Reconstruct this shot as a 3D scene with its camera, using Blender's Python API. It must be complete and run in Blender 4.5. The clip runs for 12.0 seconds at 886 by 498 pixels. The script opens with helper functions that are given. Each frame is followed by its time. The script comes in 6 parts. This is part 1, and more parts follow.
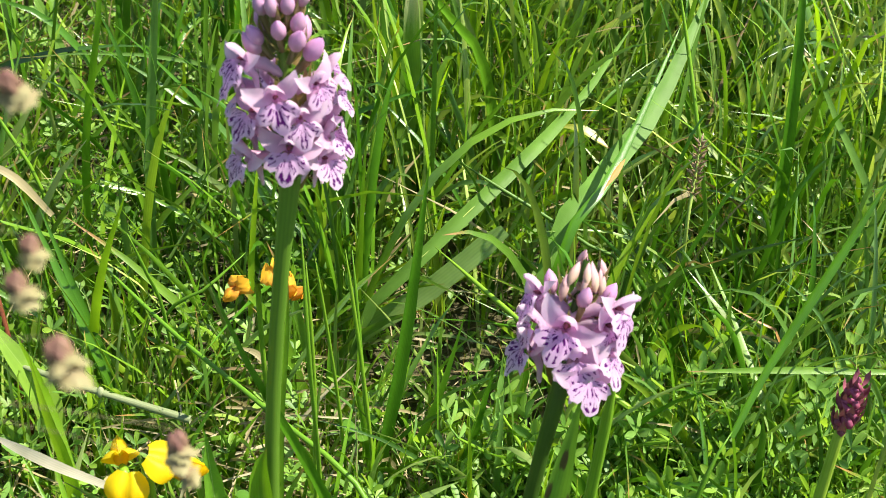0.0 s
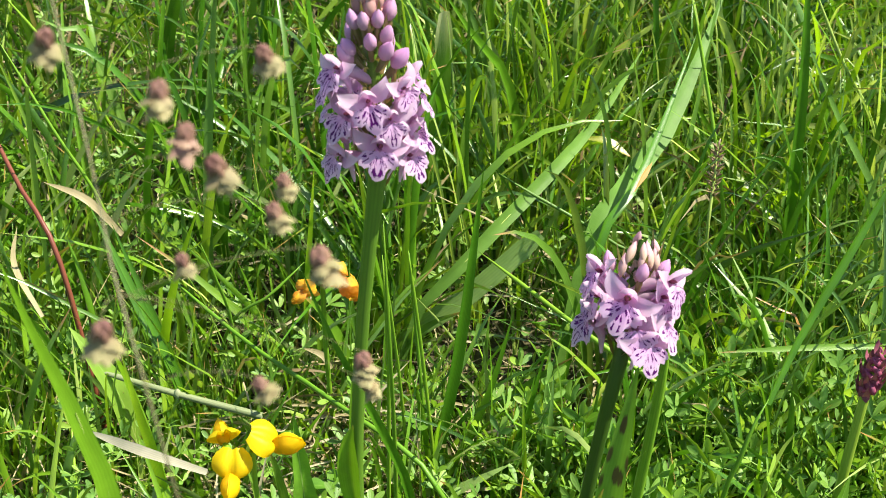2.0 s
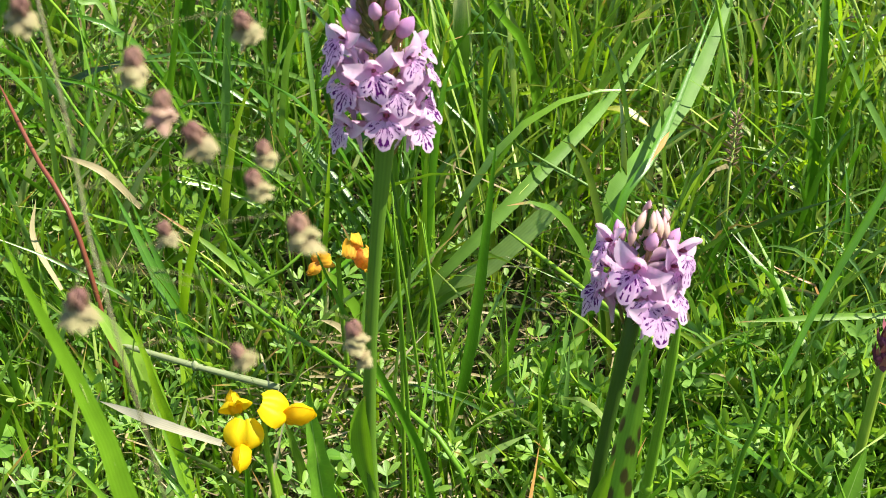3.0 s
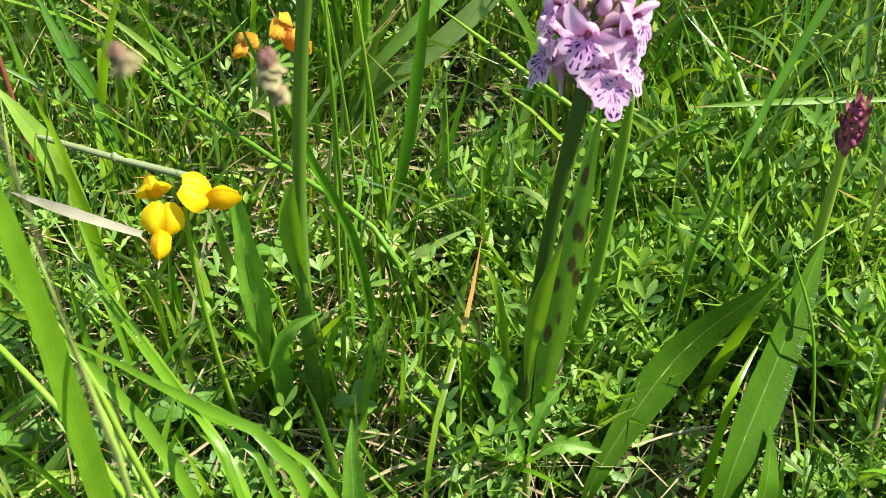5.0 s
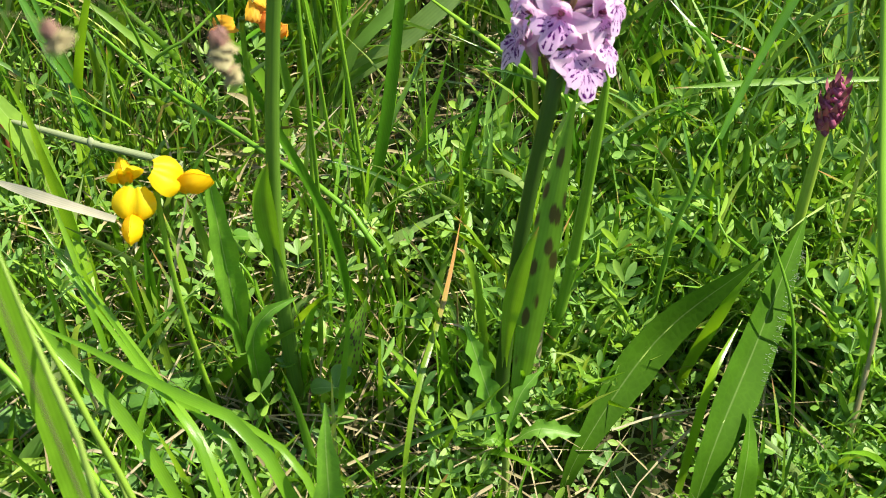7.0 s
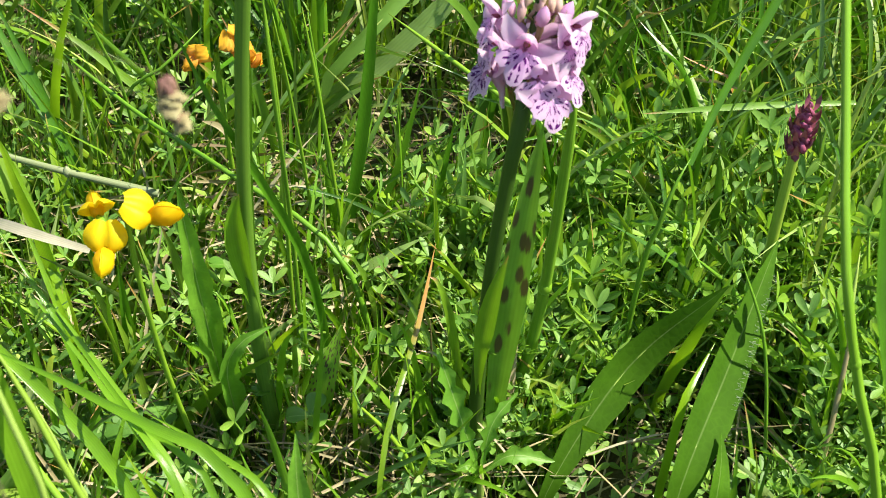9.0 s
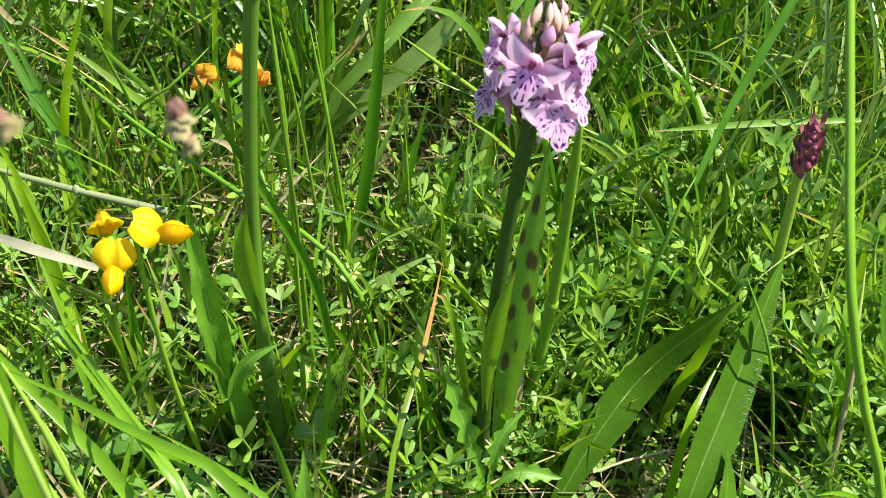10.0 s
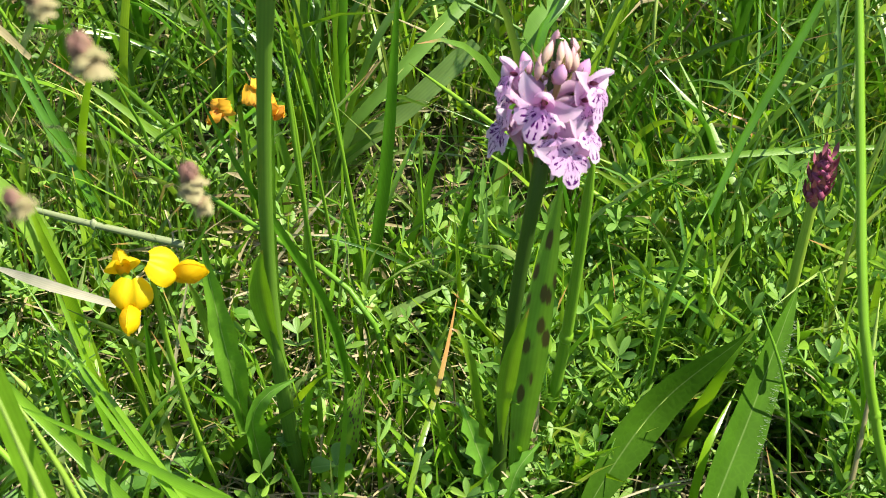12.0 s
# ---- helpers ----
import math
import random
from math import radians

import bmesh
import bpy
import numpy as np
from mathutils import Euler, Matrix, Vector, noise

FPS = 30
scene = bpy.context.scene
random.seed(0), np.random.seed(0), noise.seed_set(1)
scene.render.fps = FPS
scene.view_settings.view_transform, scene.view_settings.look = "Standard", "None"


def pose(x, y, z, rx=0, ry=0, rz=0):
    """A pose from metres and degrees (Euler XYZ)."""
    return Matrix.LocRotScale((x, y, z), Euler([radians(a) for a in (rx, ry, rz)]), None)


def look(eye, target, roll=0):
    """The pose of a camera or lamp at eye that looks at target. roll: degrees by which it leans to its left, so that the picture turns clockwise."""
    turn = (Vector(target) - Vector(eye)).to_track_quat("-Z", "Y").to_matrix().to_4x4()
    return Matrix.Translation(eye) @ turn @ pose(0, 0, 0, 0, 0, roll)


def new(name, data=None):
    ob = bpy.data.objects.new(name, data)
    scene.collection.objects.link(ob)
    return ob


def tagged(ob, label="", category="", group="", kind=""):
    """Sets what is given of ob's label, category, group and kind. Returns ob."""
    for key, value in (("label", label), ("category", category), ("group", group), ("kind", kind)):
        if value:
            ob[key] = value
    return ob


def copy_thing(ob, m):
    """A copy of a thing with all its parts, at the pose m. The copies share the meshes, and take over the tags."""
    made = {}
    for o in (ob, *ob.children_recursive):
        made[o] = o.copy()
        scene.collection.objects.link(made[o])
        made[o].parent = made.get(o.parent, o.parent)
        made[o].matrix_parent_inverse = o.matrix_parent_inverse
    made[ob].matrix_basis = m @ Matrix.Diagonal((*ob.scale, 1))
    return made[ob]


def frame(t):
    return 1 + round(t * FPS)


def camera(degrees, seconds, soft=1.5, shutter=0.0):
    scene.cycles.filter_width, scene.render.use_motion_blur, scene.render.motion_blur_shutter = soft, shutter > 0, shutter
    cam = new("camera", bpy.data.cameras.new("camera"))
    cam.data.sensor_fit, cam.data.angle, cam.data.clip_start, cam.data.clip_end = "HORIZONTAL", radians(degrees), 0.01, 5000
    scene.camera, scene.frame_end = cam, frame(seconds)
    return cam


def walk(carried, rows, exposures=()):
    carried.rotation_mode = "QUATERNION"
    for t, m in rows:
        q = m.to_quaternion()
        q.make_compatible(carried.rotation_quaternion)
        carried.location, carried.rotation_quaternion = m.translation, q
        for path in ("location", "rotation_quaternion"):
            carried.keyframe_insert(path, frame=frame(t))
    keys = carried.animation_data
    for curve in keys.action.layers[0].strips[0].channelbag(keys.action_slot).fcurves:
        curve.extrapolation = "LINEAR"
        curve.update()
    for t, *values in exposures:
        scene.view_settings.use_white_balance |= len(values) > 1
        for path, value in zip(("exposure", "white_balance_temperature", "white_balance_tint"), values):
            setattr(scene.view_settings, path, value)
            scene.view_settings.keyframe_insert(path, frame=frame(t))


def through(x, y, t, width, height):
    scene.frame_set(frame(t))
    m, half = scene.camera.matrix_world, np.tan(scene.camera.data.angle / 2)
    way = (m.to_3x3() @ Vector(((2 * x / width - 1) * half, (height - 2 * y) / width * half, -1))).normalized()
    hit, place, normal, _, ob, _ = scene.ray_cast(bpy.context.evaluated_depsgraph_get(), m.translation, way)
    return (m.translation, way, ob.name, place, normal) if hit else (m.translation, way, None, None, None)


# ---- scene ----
# camera and its way: a phone held over a patch of meadow, about 0.35 m above the soil
cam = camera(32.0, 12.0, soft=0.5)
cam.data.dof.use_dof = True
cam.data.dof.focus_distance = 0.48
cam.data.dof.aperture_fstop = 55.0
PATH = [
    (0.0, 0.02095, 0.041, 0.36878, 53.26, -1.767, 1.401),
    (0.5, 0.01392, 0.03501, 0.37019, 53.744, -0.456, 1.111),
    (1.0, 0.01241, 0.01302, 0.39026, 55.584, 0.207, 0.369),
    (1.5, 0.00219, 0.00253, 0.38663, 55.706, -0.229, -0.459),
    (2.0, -0.00246, -0.00057, 0.38068, 55.045, -0.678, -0.563),
    (2.5, 0.00058, -0.00014, 0.37966, 54.947, 0.031, 0.045),
    (2.7, 0.00461, -0.00085, 0.38104, 54.694, 0.378, 0.397),
    (4.3, 0.00382, 0.00817, 0.3584, 49.745, -0.459, -0.132),
    (4.5, 0.00417, 0.00937, 0.35646, 49.032, -0.63, -0.596),
    (5.0, 0.006, 0.01481, 0.35074, 47.77, -0.827, -1.389),
    (5.5, 0.00888, 0.01601, 0.34942, 47.192, -0.658, -1.627),
    (6.0, 0.01247, 0.0179, 0.35026, 46.972, -0.405, -1.767),
    (6.5, 0.01177, 0.01704, 0.34902, 47.062, -0.563, -1.697),
    (7.0, 0.01115, 0.01665, 0.34831, 47.231, -0.667, -1.738),
    (7.2, 0.01162, 0.01665, 0.34869, 47.253, -0.66, -1.759),
    (8.8, 0.01315, 0.01565, 0.35055, 47.782, -0.639, -2.198),
    (9.0, 0.01719, 0.01765, 0.35276, 47.704, -0.431, -2.191),
    (9.5, 0.01881, 0.01775, 0.35414, 47.943, -0.109, -2.243),
    (10.0, 0.01739, 0.01656, 0.35458, 48.272, -0.175, -2.027),
    (10.5, 0.01665, 0.01577, 0.35474, 48.4, -0.118, -1.83),
    (11.0, 0.01764, 0.01659, 0.35477, 48.156, 0.2, -1.688),
    (11.5, 0.01795, 0.01753, 0.35719, 48.203, 0.55, -1.773),
    (12.0, 0.01863, 0.01904, 0.36073, 48.651, 0.712, -1.881),
]
walk(cam, [(t, pose(x, y, z, rx, ry, rz)) for t, x, y, z, rx, ry, rz in PATH])

# ---- light: clear sky and a high summer sun to the side
SUN = Vector((0.52, 0.02, 0.855)).normalized()
world = bpy.data.worlds.new("sky")
scene.world = world
world.use_nodes = True
wn, wl = world.node_tree.nodes, world.node_tree.links
sky = wn.new("ShaderNodeTexSky")
sky.sky_type = "NISHITA"
sky.sun_disc = False
sky.sun_elevation = math.asin(SUN.z)
sky.sun_rotation = math.atan2(SUN.x, SUN.y)
wl.new(sky.outputs[0], wn["Background"].inputs[0])
wn["Background"].inputs[1].default_value = 0.1
sun_data = bpy.data.lights.new("sun", "SUN")
sun_data.energy = 5.6
sun_data.angle = radians(0.55)
sun_data.color = (1.0, 0.915, 0.80)
sun = new("sun", sun_data)
sun.matrix_world = look(SUN * 5, (0, 0, 0))
scene.view_settings.exposure = 1.12

# ---- materials
def tree(name):
    m = bpy.data.materials.new(name)
    m.use_nodes = True
    nt = m.node_tree
    nt.nodes.clear()
    return m, nt


def node(nt, kind, **sets):
    n = nt.nodes.new("ShaderNode" + kind)
    for k, v in sets.items():
        n.inputs[k].default_value = v
    return n


def rgb(c):
    return (*c, 1.0)


def ramp(nt, fac, stops):
    n = node(nt, "ValToRGB")
    e = n.color_ramp.elements
    while len(e) < len(stops):
        e.new(0.5)
    for k, (p, c) in enumerate(stops):
        e[k].position, e[k].color = p, rgb(c)
    nt.links.new(fac, n.inputs[0])
    return n.outputs[0]


def mixed(nt, fac, a, b, mode="MIX"):
    n = nt.nodes.new("ShaderNodeMix")
    n.data_type, n.blend_type = "RGBA", mode
    for sock, v in ((n.inputs[0], fac), (n.inputs[6], a), (n.inputs[7], b)):
        if isinstance(v, (int, float)):
            sock.default_value = v
        elif isinstance(v, tuple):
            sock.default_value = rgb(v)
        else:
            nt.links.new(v, sock)
    return n.outputs[2]


def calc(nt, op, a, b=0.0, clamp=False):
    n = nt.nodes.new("ShaderNodeMath")
    n.operation, n.use_clamp = op, clamp
    for sock, v in ((n.inputs[0], a), (n.inputs[1], b)):
        if isinstance(v, (int, float)):
            sock.default_value = v
        else:
            nt.links.new(v, sock)
    return n.outputs[0]


def chance(nt):
    """A number from 0 to 1 that differs from piece to piece."""
    info, geo = nt.nodes.new("ShaderNodeObjectInfo"), nt.nodes.new("ShaderNodeNewGeometry")
    return calc(nt, "FRACT", calc(nt, "ADD", info.outputs["Random"], geo.outputs["Random Per Island"]))


def uv_parts(nt):
    uv = nt.nodes.new("ShaderNodeUVMap")
    sep = nt.nodes.new("ShaderNodeSeparateXYZ")
    nt.links.new(uv.outputs[0], sep.inputs[0])
    return uv.outputs[0], sep.outputs[0], sep.outputs[1]


def noise_at(nt, vec, scale, detail=3.0, stretch=None):
    if stretch:
        m = node(nt, "Mapping")
        m.inputs["Scale"].default_value = stretch
        nt.links.new(vec, m.inputs[0])
        vec = m.outputs[0]
    n = node(nt, "TexNoise", Scale=scale, Detail=detail)
    nt.links.new(vec, n.inputs["Vector"])
    return n.outputs[0]


def finish(nt, color, rough, through, glow_color=None, bump=None, strength=0.3, spec=0.55, depth=0.0002):
    """A thin living surface: gloss and colour on top, light passing through it."""
    p = node(nt, "BsdfPrincipled", Roughness=rough)
    p.inputs["Specular IOR Level"].default_value = spec
    if isinstance(color, tuple):
        p.inputs["Base Color"].default_value = rgb(color)
    else:
        nt.links.new(color, p.inputs["Base Color"])
    out = nt.nodes.new("ShaderNodeOutputMaterial")
    if bump is not None:
        b = node(nt, "Bump", Strength=strength, Distance=depth)
        nt.links.new(bump, b.inputs["Height"])
        nt.links.new(b.outputs[0], p.inputs["Normal"])
    if through <= 0:
        nt.links.new(p.outputs[0], out.inputs[0])
        return
    t = node(nt, "BsdfTranslucent")
    src = glow_color if glow_color is not None else color
    if isinstance(src, tuple):
        t.inputs[0].default_value = rgb(src)
    else:
        nt.links.new(src, t.inputs[0])
    mx = node(nt, "MixShader")
    mx.inputs[0].default_value = through
    nt.links.new(p.outputs[0], mx.inputs[1])
    nt.links.new(t.outputs[0], mx.inputs[2])
    nt.links.new(mx.outputs[0], out.inputs[0])


def leaf_material(name, shades, through=0.27, rough=0.3, veins=9.0, dry=0.0, net=False, spots=None, midrib=0.0, spec=0.55, tip=((0.26, 0.1, 0.018), (0.42, 0.28, 0.1)), rough_relief=0.13):
    """shades: colours from piece to piece; veins: parallel lines across the width; dry: how far down the tips take the
    tip colours, browned unless given.
    """
    m, nt = tree(name)
    uv, u, v = uv_parts(nt)
    pos = nt.nodes.new("ShaderNodeTexCoord").outputs["Object"]
    rnd = chance(nt)
    col = ramp(nt, rnd, [(k / max(1, len(shades) - 1), c) for k, c in enumerate(shades)])
    blot = noise_at(nt, pos, 90.0, 3.0)
    col = mixed(nt, 0.55, col, ramp(nt, blot, [(0.3, (0.62, 0.66, 0.5)), (0.7, (1.25, 1.2, 1.1))]), "MULTIPLY")
    line = calc(nt, "SINE", calc(nt, "MULTIPLY", u, veins * 6.283))
    grain = noise_at(nt, uv, 3.0, 4.0, (30.0, 2.2, 1.0))
    relief = calc(nt, "ADD", calc(nt, "MULTIPLY", line, 0.5), grain)
    col = mixed(nt, 0.17, col, ramp(nt, relief, [(0.1, (0.7, 0.74, 0.6)), (0.9, (1.2, 1.16, 1.15))]), "MULTIPLY")
    if net:
        cells = nt.nodes.new("ShaderNodeTexVoronoi")
        cells.feature = "DISTANCE_TO_EDGE"
        cells.inputs["Scale"].default_value = 420.0
        nt.links.new(pos, cells.inputs["Vector"])
        edge = ramp(nt, cells.outputs["Distance"], [(0.0, (1.25, 1.22, 1.15)), (0.14, (0.95, 0.95, 0.95))])
        col = mixed(nt, 0.35, col, edge, "MULTIPLY")
        relief = calc(nt, "SUBTRACT", calc(nt, "MULTIPLY", cells.outputs["Distance"], 3.0), calc(nt, "MULTIPLY", grain, 0.4))
    if midrib > 0:
        off = calc(nt, "ABSOLUTE", calc(nt, "SUBTRACT", u, 0.5))
        rib = ramp(nt, off, [(0.0, (1, 1, 1)), (0.032, (0, 0, 0))])
        col = mixed(nt, calc(nt, "MULTIPLY", rib, midrib), col, (0.42, 0.55, 0.2))
    if spots:
        sp = nt.nodes.new("ShaderNodeTexVoronoi")
        sp.inputs["Scale"].default_value = 1.0
        sp.inputs["Randomness"].default_value = 0.9
        mp = node(nt, "Mapping")
        mp.inputs["Scale"].default_value = (*spots, 1.0)
        nt.links.new(uv, mp.inputs[0])
        wob = noise_at(nt, uv, 14.0, 2.0)
        nt.links.new(mp.outputs[0], sp.inputs["Vector"])
        d = calc(nt, "ADD", sp.outputs["Distance"], calc(nt, "MULTIPLY", wob, 0.25))
        col = mixed(nt, ramp(nt, d, [(0.4, (1, 1, 1)), (0.52, (0, 0, 0))]), col, (0.06, 0.05, 0.026))
    if dry > 0:
        edge = calc(nt, "ADD", v, calc(nt, "MULTIPLY", calc(nt, "SUBTRACT", grain, 0.5), 0.35))
        edge = calc(nt, "ADD", edge, calc(nt, "MULTIPLY", calc(nt, "SUBTRACT", rnd, 0.5), 0.22))
        brown = ramp(nt, edge, [(1.0 - dry, (0, 0, 0)), (min(1.0, 1.14 - dry), (1, 1, 1))])
        col = mixed(nt, brown, col, mixed(nt, grain, *tip))
    glow = mixed(nt, 1.0, col, (1.55, 1.5, 0.6), "MULTIPLY")
    finish(nt, col, rough, through, glow, relief, rough_relief, spec, 0.0003 if net else 0.0002)
    return m


def petal_material(name, light, deep, marks=None, through=0.35, gradient=True, rough=0.5):
    """light at the rim, deep towards the base; marks: colour of the dashes on a lip."""
    m, nt = tree(name)
    uv, u, v = uv_parts(nt)
    rnd = chance(nt)
    pos = nt.nodes.new("ShaderNodeTexCoord").outputs["Object"]
    vein = noise_at(nt, uv, 3.0, 3.0, (16.0, 1.6, 1.0))
    cloud = noise_at(nt, pos, 300.0, 2.0)
    f = calc(nt, "ADD", calc(nt, "MULTIPLY", calc(nt, "SUBTRACT", vein, 0.5), 0.7), calc(nt, "MULTIPLY", v, 0.8) if gradient else cloud)
    f = calc(nt, "ADD", f, calc(nt, "MULTIPLY", calc(nt, "SUBTRACT", rnd, 0.5), 0.35))
    col = ramp(nt, f, [(0.1, deep), (0.75, light)])
    col = mixed(nt, 0.4, col, ramp(nt, cloud, [(0.3, (0.8, 0.75, 0.85)), (0.7, (1.12, 1.12, 1.1))]), "MULTIPLY")
    if marks:
        # dashes that fan out from the throat
        mir = calc(nt, "ABSOLUTE", calc(nt, "SUBTRACT", u, 0.5))
        shift = nt.nodes.new("ShaderNodeCombineXYZ")
        nt.links.new(calc(nt, "ADD", calc(nt, "MULTIPLY", mir, 15.0), calc(nt, "MULTIPLY", rnd, 57.0)), shift.inputs[0])
        nt.links.new(calc(nt, "ADD", calc(nt, "MULTIPLY", v, 4.2), calc(nt, "MULTIPLY", rnd, 31.0)), shift.inputs[1])
        breaks = noise_at(nt, shift.outputs[0], 1.0, 1.0)
        sway = noise_at(nt, shift.outputs[0], 0.45, 2.0)
        lane = calc(nt, "FRACT", calc(nt, "ADD", calc(nt, "MULTIPLY", mir, 9.0), calc(nt, "MULTIPLY", sway, 2.2)))
        line = calc(nt, "ABSOLUTE", calc(nt, "SUBTRACT", lane, 0.5))
        dash = calc(nt, "MULTIPLY", ramp(nt, line, [(0.17, (1, 1, 1)), (0.23, (0, 0, 0))]), ramp(nt, breaks, [(0.43, (0, 0, 0)), (0.48, (1, 1, 1))]))
        inside = calc(nt, "MULTIPLY", calc(nt, "GREATER_THAN", v, 0.2), calc(nt, "LESS_THAN", calc(nt, "ADD", v, calc(nt, "MULTIPLY", mir, 0.3)), 0.9))
        dash = calc(nt, "MULTIPLY", dash, inside)
        col = mixed(nt, dash, col, marks)
    finish(nt, col, rough, through, mixed(nt, 1.0, col, (1.1, 0.95, 1.1), "MULTIPLY"), vein, 0.25, 0.25)
    return m


def stem_material(name, a, b, rough=0.42, through=0.0):
    m, nt = tree(name)
    uv, u, v = uv_parts(nt)
    rnd = chance(nt)
    rib = noise_at(nt, uv, 3.0, 3.0, (9.0, 1.2, 1.0))
    f = calc(nt, "ADD", calc(nt, "MULTIPLY", rib, 0.8), calc(nt, "MULTIPLY", calc(nt, "SUBTRACT", rnd, 0.5), 0.6))
    col = ramp(nt, f, [(0.15, a), (0.75, b)])
    finish(nt, col, rough, through, mixed(nt, 1.0, col, (1.4, 1.4, 0.7), "MULTIPLY"), rib, 0.3, 0.3)
    return m


G_FRESH = leaf_material("fresh_grass", [(0.0569, 0.165, 0.00828), (0.106, 0.254, 0.011), (0.163, 0.318, 0.0138), (0.0813, 0.204, 0.0207)], dry=0.03, spec=0.9)
G_MEADOW = leaf_material("meadow_grass", [(0.24, 0.32, 0.1), (0.04, 0.11, 0.012), (0.0569, 0.165, 0.00966), (0.114, 0.267, 0.0124), (0.212, 0.343, 0.0152), (0.0813, 0.191, 0.0276), (0.163, 0.305, 0.0138)], dry=0.05, veins=4.0, spec=0.9)
G_BLUE = leaf_material("bluish_grass", [(0.0813, 0.191, 0.0345), (0.13, 0.254, 0.0483)], rough=0.36, dry=0.02, spec=0.9)
G_PALE = leaf_material("pale_wide_grass", [(0.095, 0.21, 0.034), (0.12, 0.24, 0.04)], rough=0.5, veins=17.0, spec=0.2)
G_LIME = leaf_material("lime_grass", [(0.17, 0.34, 0.012), (0.24, 0.4, 0.015)], through=0.45, spec=0.9)
G_BRIGHT = leaf_material("bright_grass", [(0.12, 0.28, 0.014), (0.16, 0.33, 0.018)], through=0.4, veins=6.0, spec=0.4)
# lit copy of the pale grass: base colour raised to stand for sunlight
G_PALE_LIT = leaf_material("pale_lit_grass", [(0.22, 0.36, 0.1), (0.25, 0.39, 0.11)], through=0.4, rough=0.4, veins=7.0, spec=0.5)
# paler still: the sheen of sun and sky on blades put into the base colour
G_SHINE = leaf_material("painted_sheen_grass", [(0.24, 0.38, 0.09), (0.32, 0.44, 0.15), (0.28, 0.4, 0.06)], through=0.4, rough=0.32, veins=4.0, spec=0.9)
G_DEEP = leaf_material("deep_green_leaf", [(0.0488, 0.159, 0.00828), (0.0731, 0.204, 0.00966)], through=0.3)
# the near-white tip colours paint sunlight on the cut end
G_CUT_LIT = leaf_material("cut_blade_lit_tip", [(0.12, 0.25, 0.03), (0.14, 0.28, 0.035)], dry=0.2, veins=12.0, tip=((0.45, 0.48, 0.22), (0.6, 0.58, 0.36)))
G_RUST = leaf_material("browning_blade", [(0.1, 0.2, 0.014), (0.14, 0.25, 0.014)], dry=0.4)
HERB = leaf_material("trefoil_leaf", [(0.1, 0.23, 0.032), (0.15, 0.31, 0.04), (0.24, 0.41, 0.05), (0.13, 0.28, 0.065)], through=0.4, veins=3.0, midrib=0.3, rough=0.5)
HERB_GREY = leaf_material("glaucous_trefoil_leaf", [(0.13, 0.27, 0.065), (0.19, 0.37, 0.085), (0.25, 0.45, 0.1), (0.3, 0.48, 0.06)], through=0.4, veins=2.0, midrib=0.25, rough=0.45)
CLOVER = leaf_material("clover_leaf", [(0.0975, 0.242, 0.0242), (0.163, 0.331, 0.0345)], through=0.36, veins=3.0, midrib=0.3)
CREEPER = leaf_material("creeping_leaf", [(0.08, 0.2, 0.03), (0.12, 0.27, 0.045), (0.1, 0.23, 0.05)], through=0.34, veins=5.0, net=True, rough=0.5, spec=0.3)
HAWK = leaf_material("hawkbit_leaf", [(0.045, 0.12, 0.006), (0.06, 0.155, 0.008)], through=0.4, veins=2.0, net=True, midrib=0.2, rough=0.7, spec=0.08, rough_relief=0.16)
TOOTHED = leaf_material("toothed_leaf", [(0.11, 0.28, 0.02), (0.15, 0.33, 0.028)], through=0.36, veins=2.0, net=True, midrib=0.6, rough=0.5)
SPOTTED = leaf_material("spotted_orchid_leaf", [(0.13, 0.28, 0.035), (0.16, 0.32, 0.04)], through=0.42, veins=7.0, spots=(2.2, 13.0), rough=0.34, spec=0.7)
SPECKLED = leaf_material("speckled_orchid_leaf", [(0.1, 0.24, 0.018), (0.14, 0.29, 0.02)], through=0.36, veins=7.0, spots=(8.0, 30.0), rough=0.42, spec=0.3)
STRAW = leaf_material("dry_straw", [(0.29, 0.25, 0.12), (0.38, 0.33, 0.18), (0.16, 0.12, 0.05), (0.45, 0.42, 0.27)], through=0.2, veins=3.0, rough=0.6)
RUST = leaf_material("rust_spot", [(0.4, 0.15, 0.025), (0.5, 0.24, 0.04)], through=0.3, veins=3.0, rough=0.6)
YELLOWED = leaf_material("yellowing_leaf", [(0.24, 0.28, 0.02), (0.32, 0.24, 0.02)], through=0.3, dry=0.3, tip=((0.3, 0.12, 0.02), (0.4, 0.26, 0.04)))
STRAW_PALE = leaf_material("bleached_leaf", [(0.4, 0.38, 0.28), (0.48, 0.46, 0.36)], through=0.2, veins=5.0, rough=0.55)
DEAD = leaf_material("dead_spotted_leaf", [(0.42, 0.34, 0.22), (0.5, 0.42, 0.28)], through=0.2, veins=3.0, rough=0.6, spots=(1.6, 6.0))
HAIR = stem_material("white_hair", (0.5, 0.55, 0.4), (0.65, 0.68, 0.5))
STEM = stem_material("green_stem", (0.0813, 0.204, 0.0103), (0.179, 0.343, 0.0207))
STEM_PALE = stem_material("pale_stem", (0.22, 0.33, 0.055), (0.33, 0.43, 0.1))
STEM_LIME = stem_material("lime_stem", (0.16, 0.27, 0.02), (0.26, 0.37, 0.04))
STEM_GREY = stem_material("bleached_stem", (0.15, 0.19, 0.08), (0.27, 0.31, 0.17))
STEM_THIN = stem_material("thin_stem", (0.0975, 0.229, 0.0138), (0.212, 0.356, 0.0207))
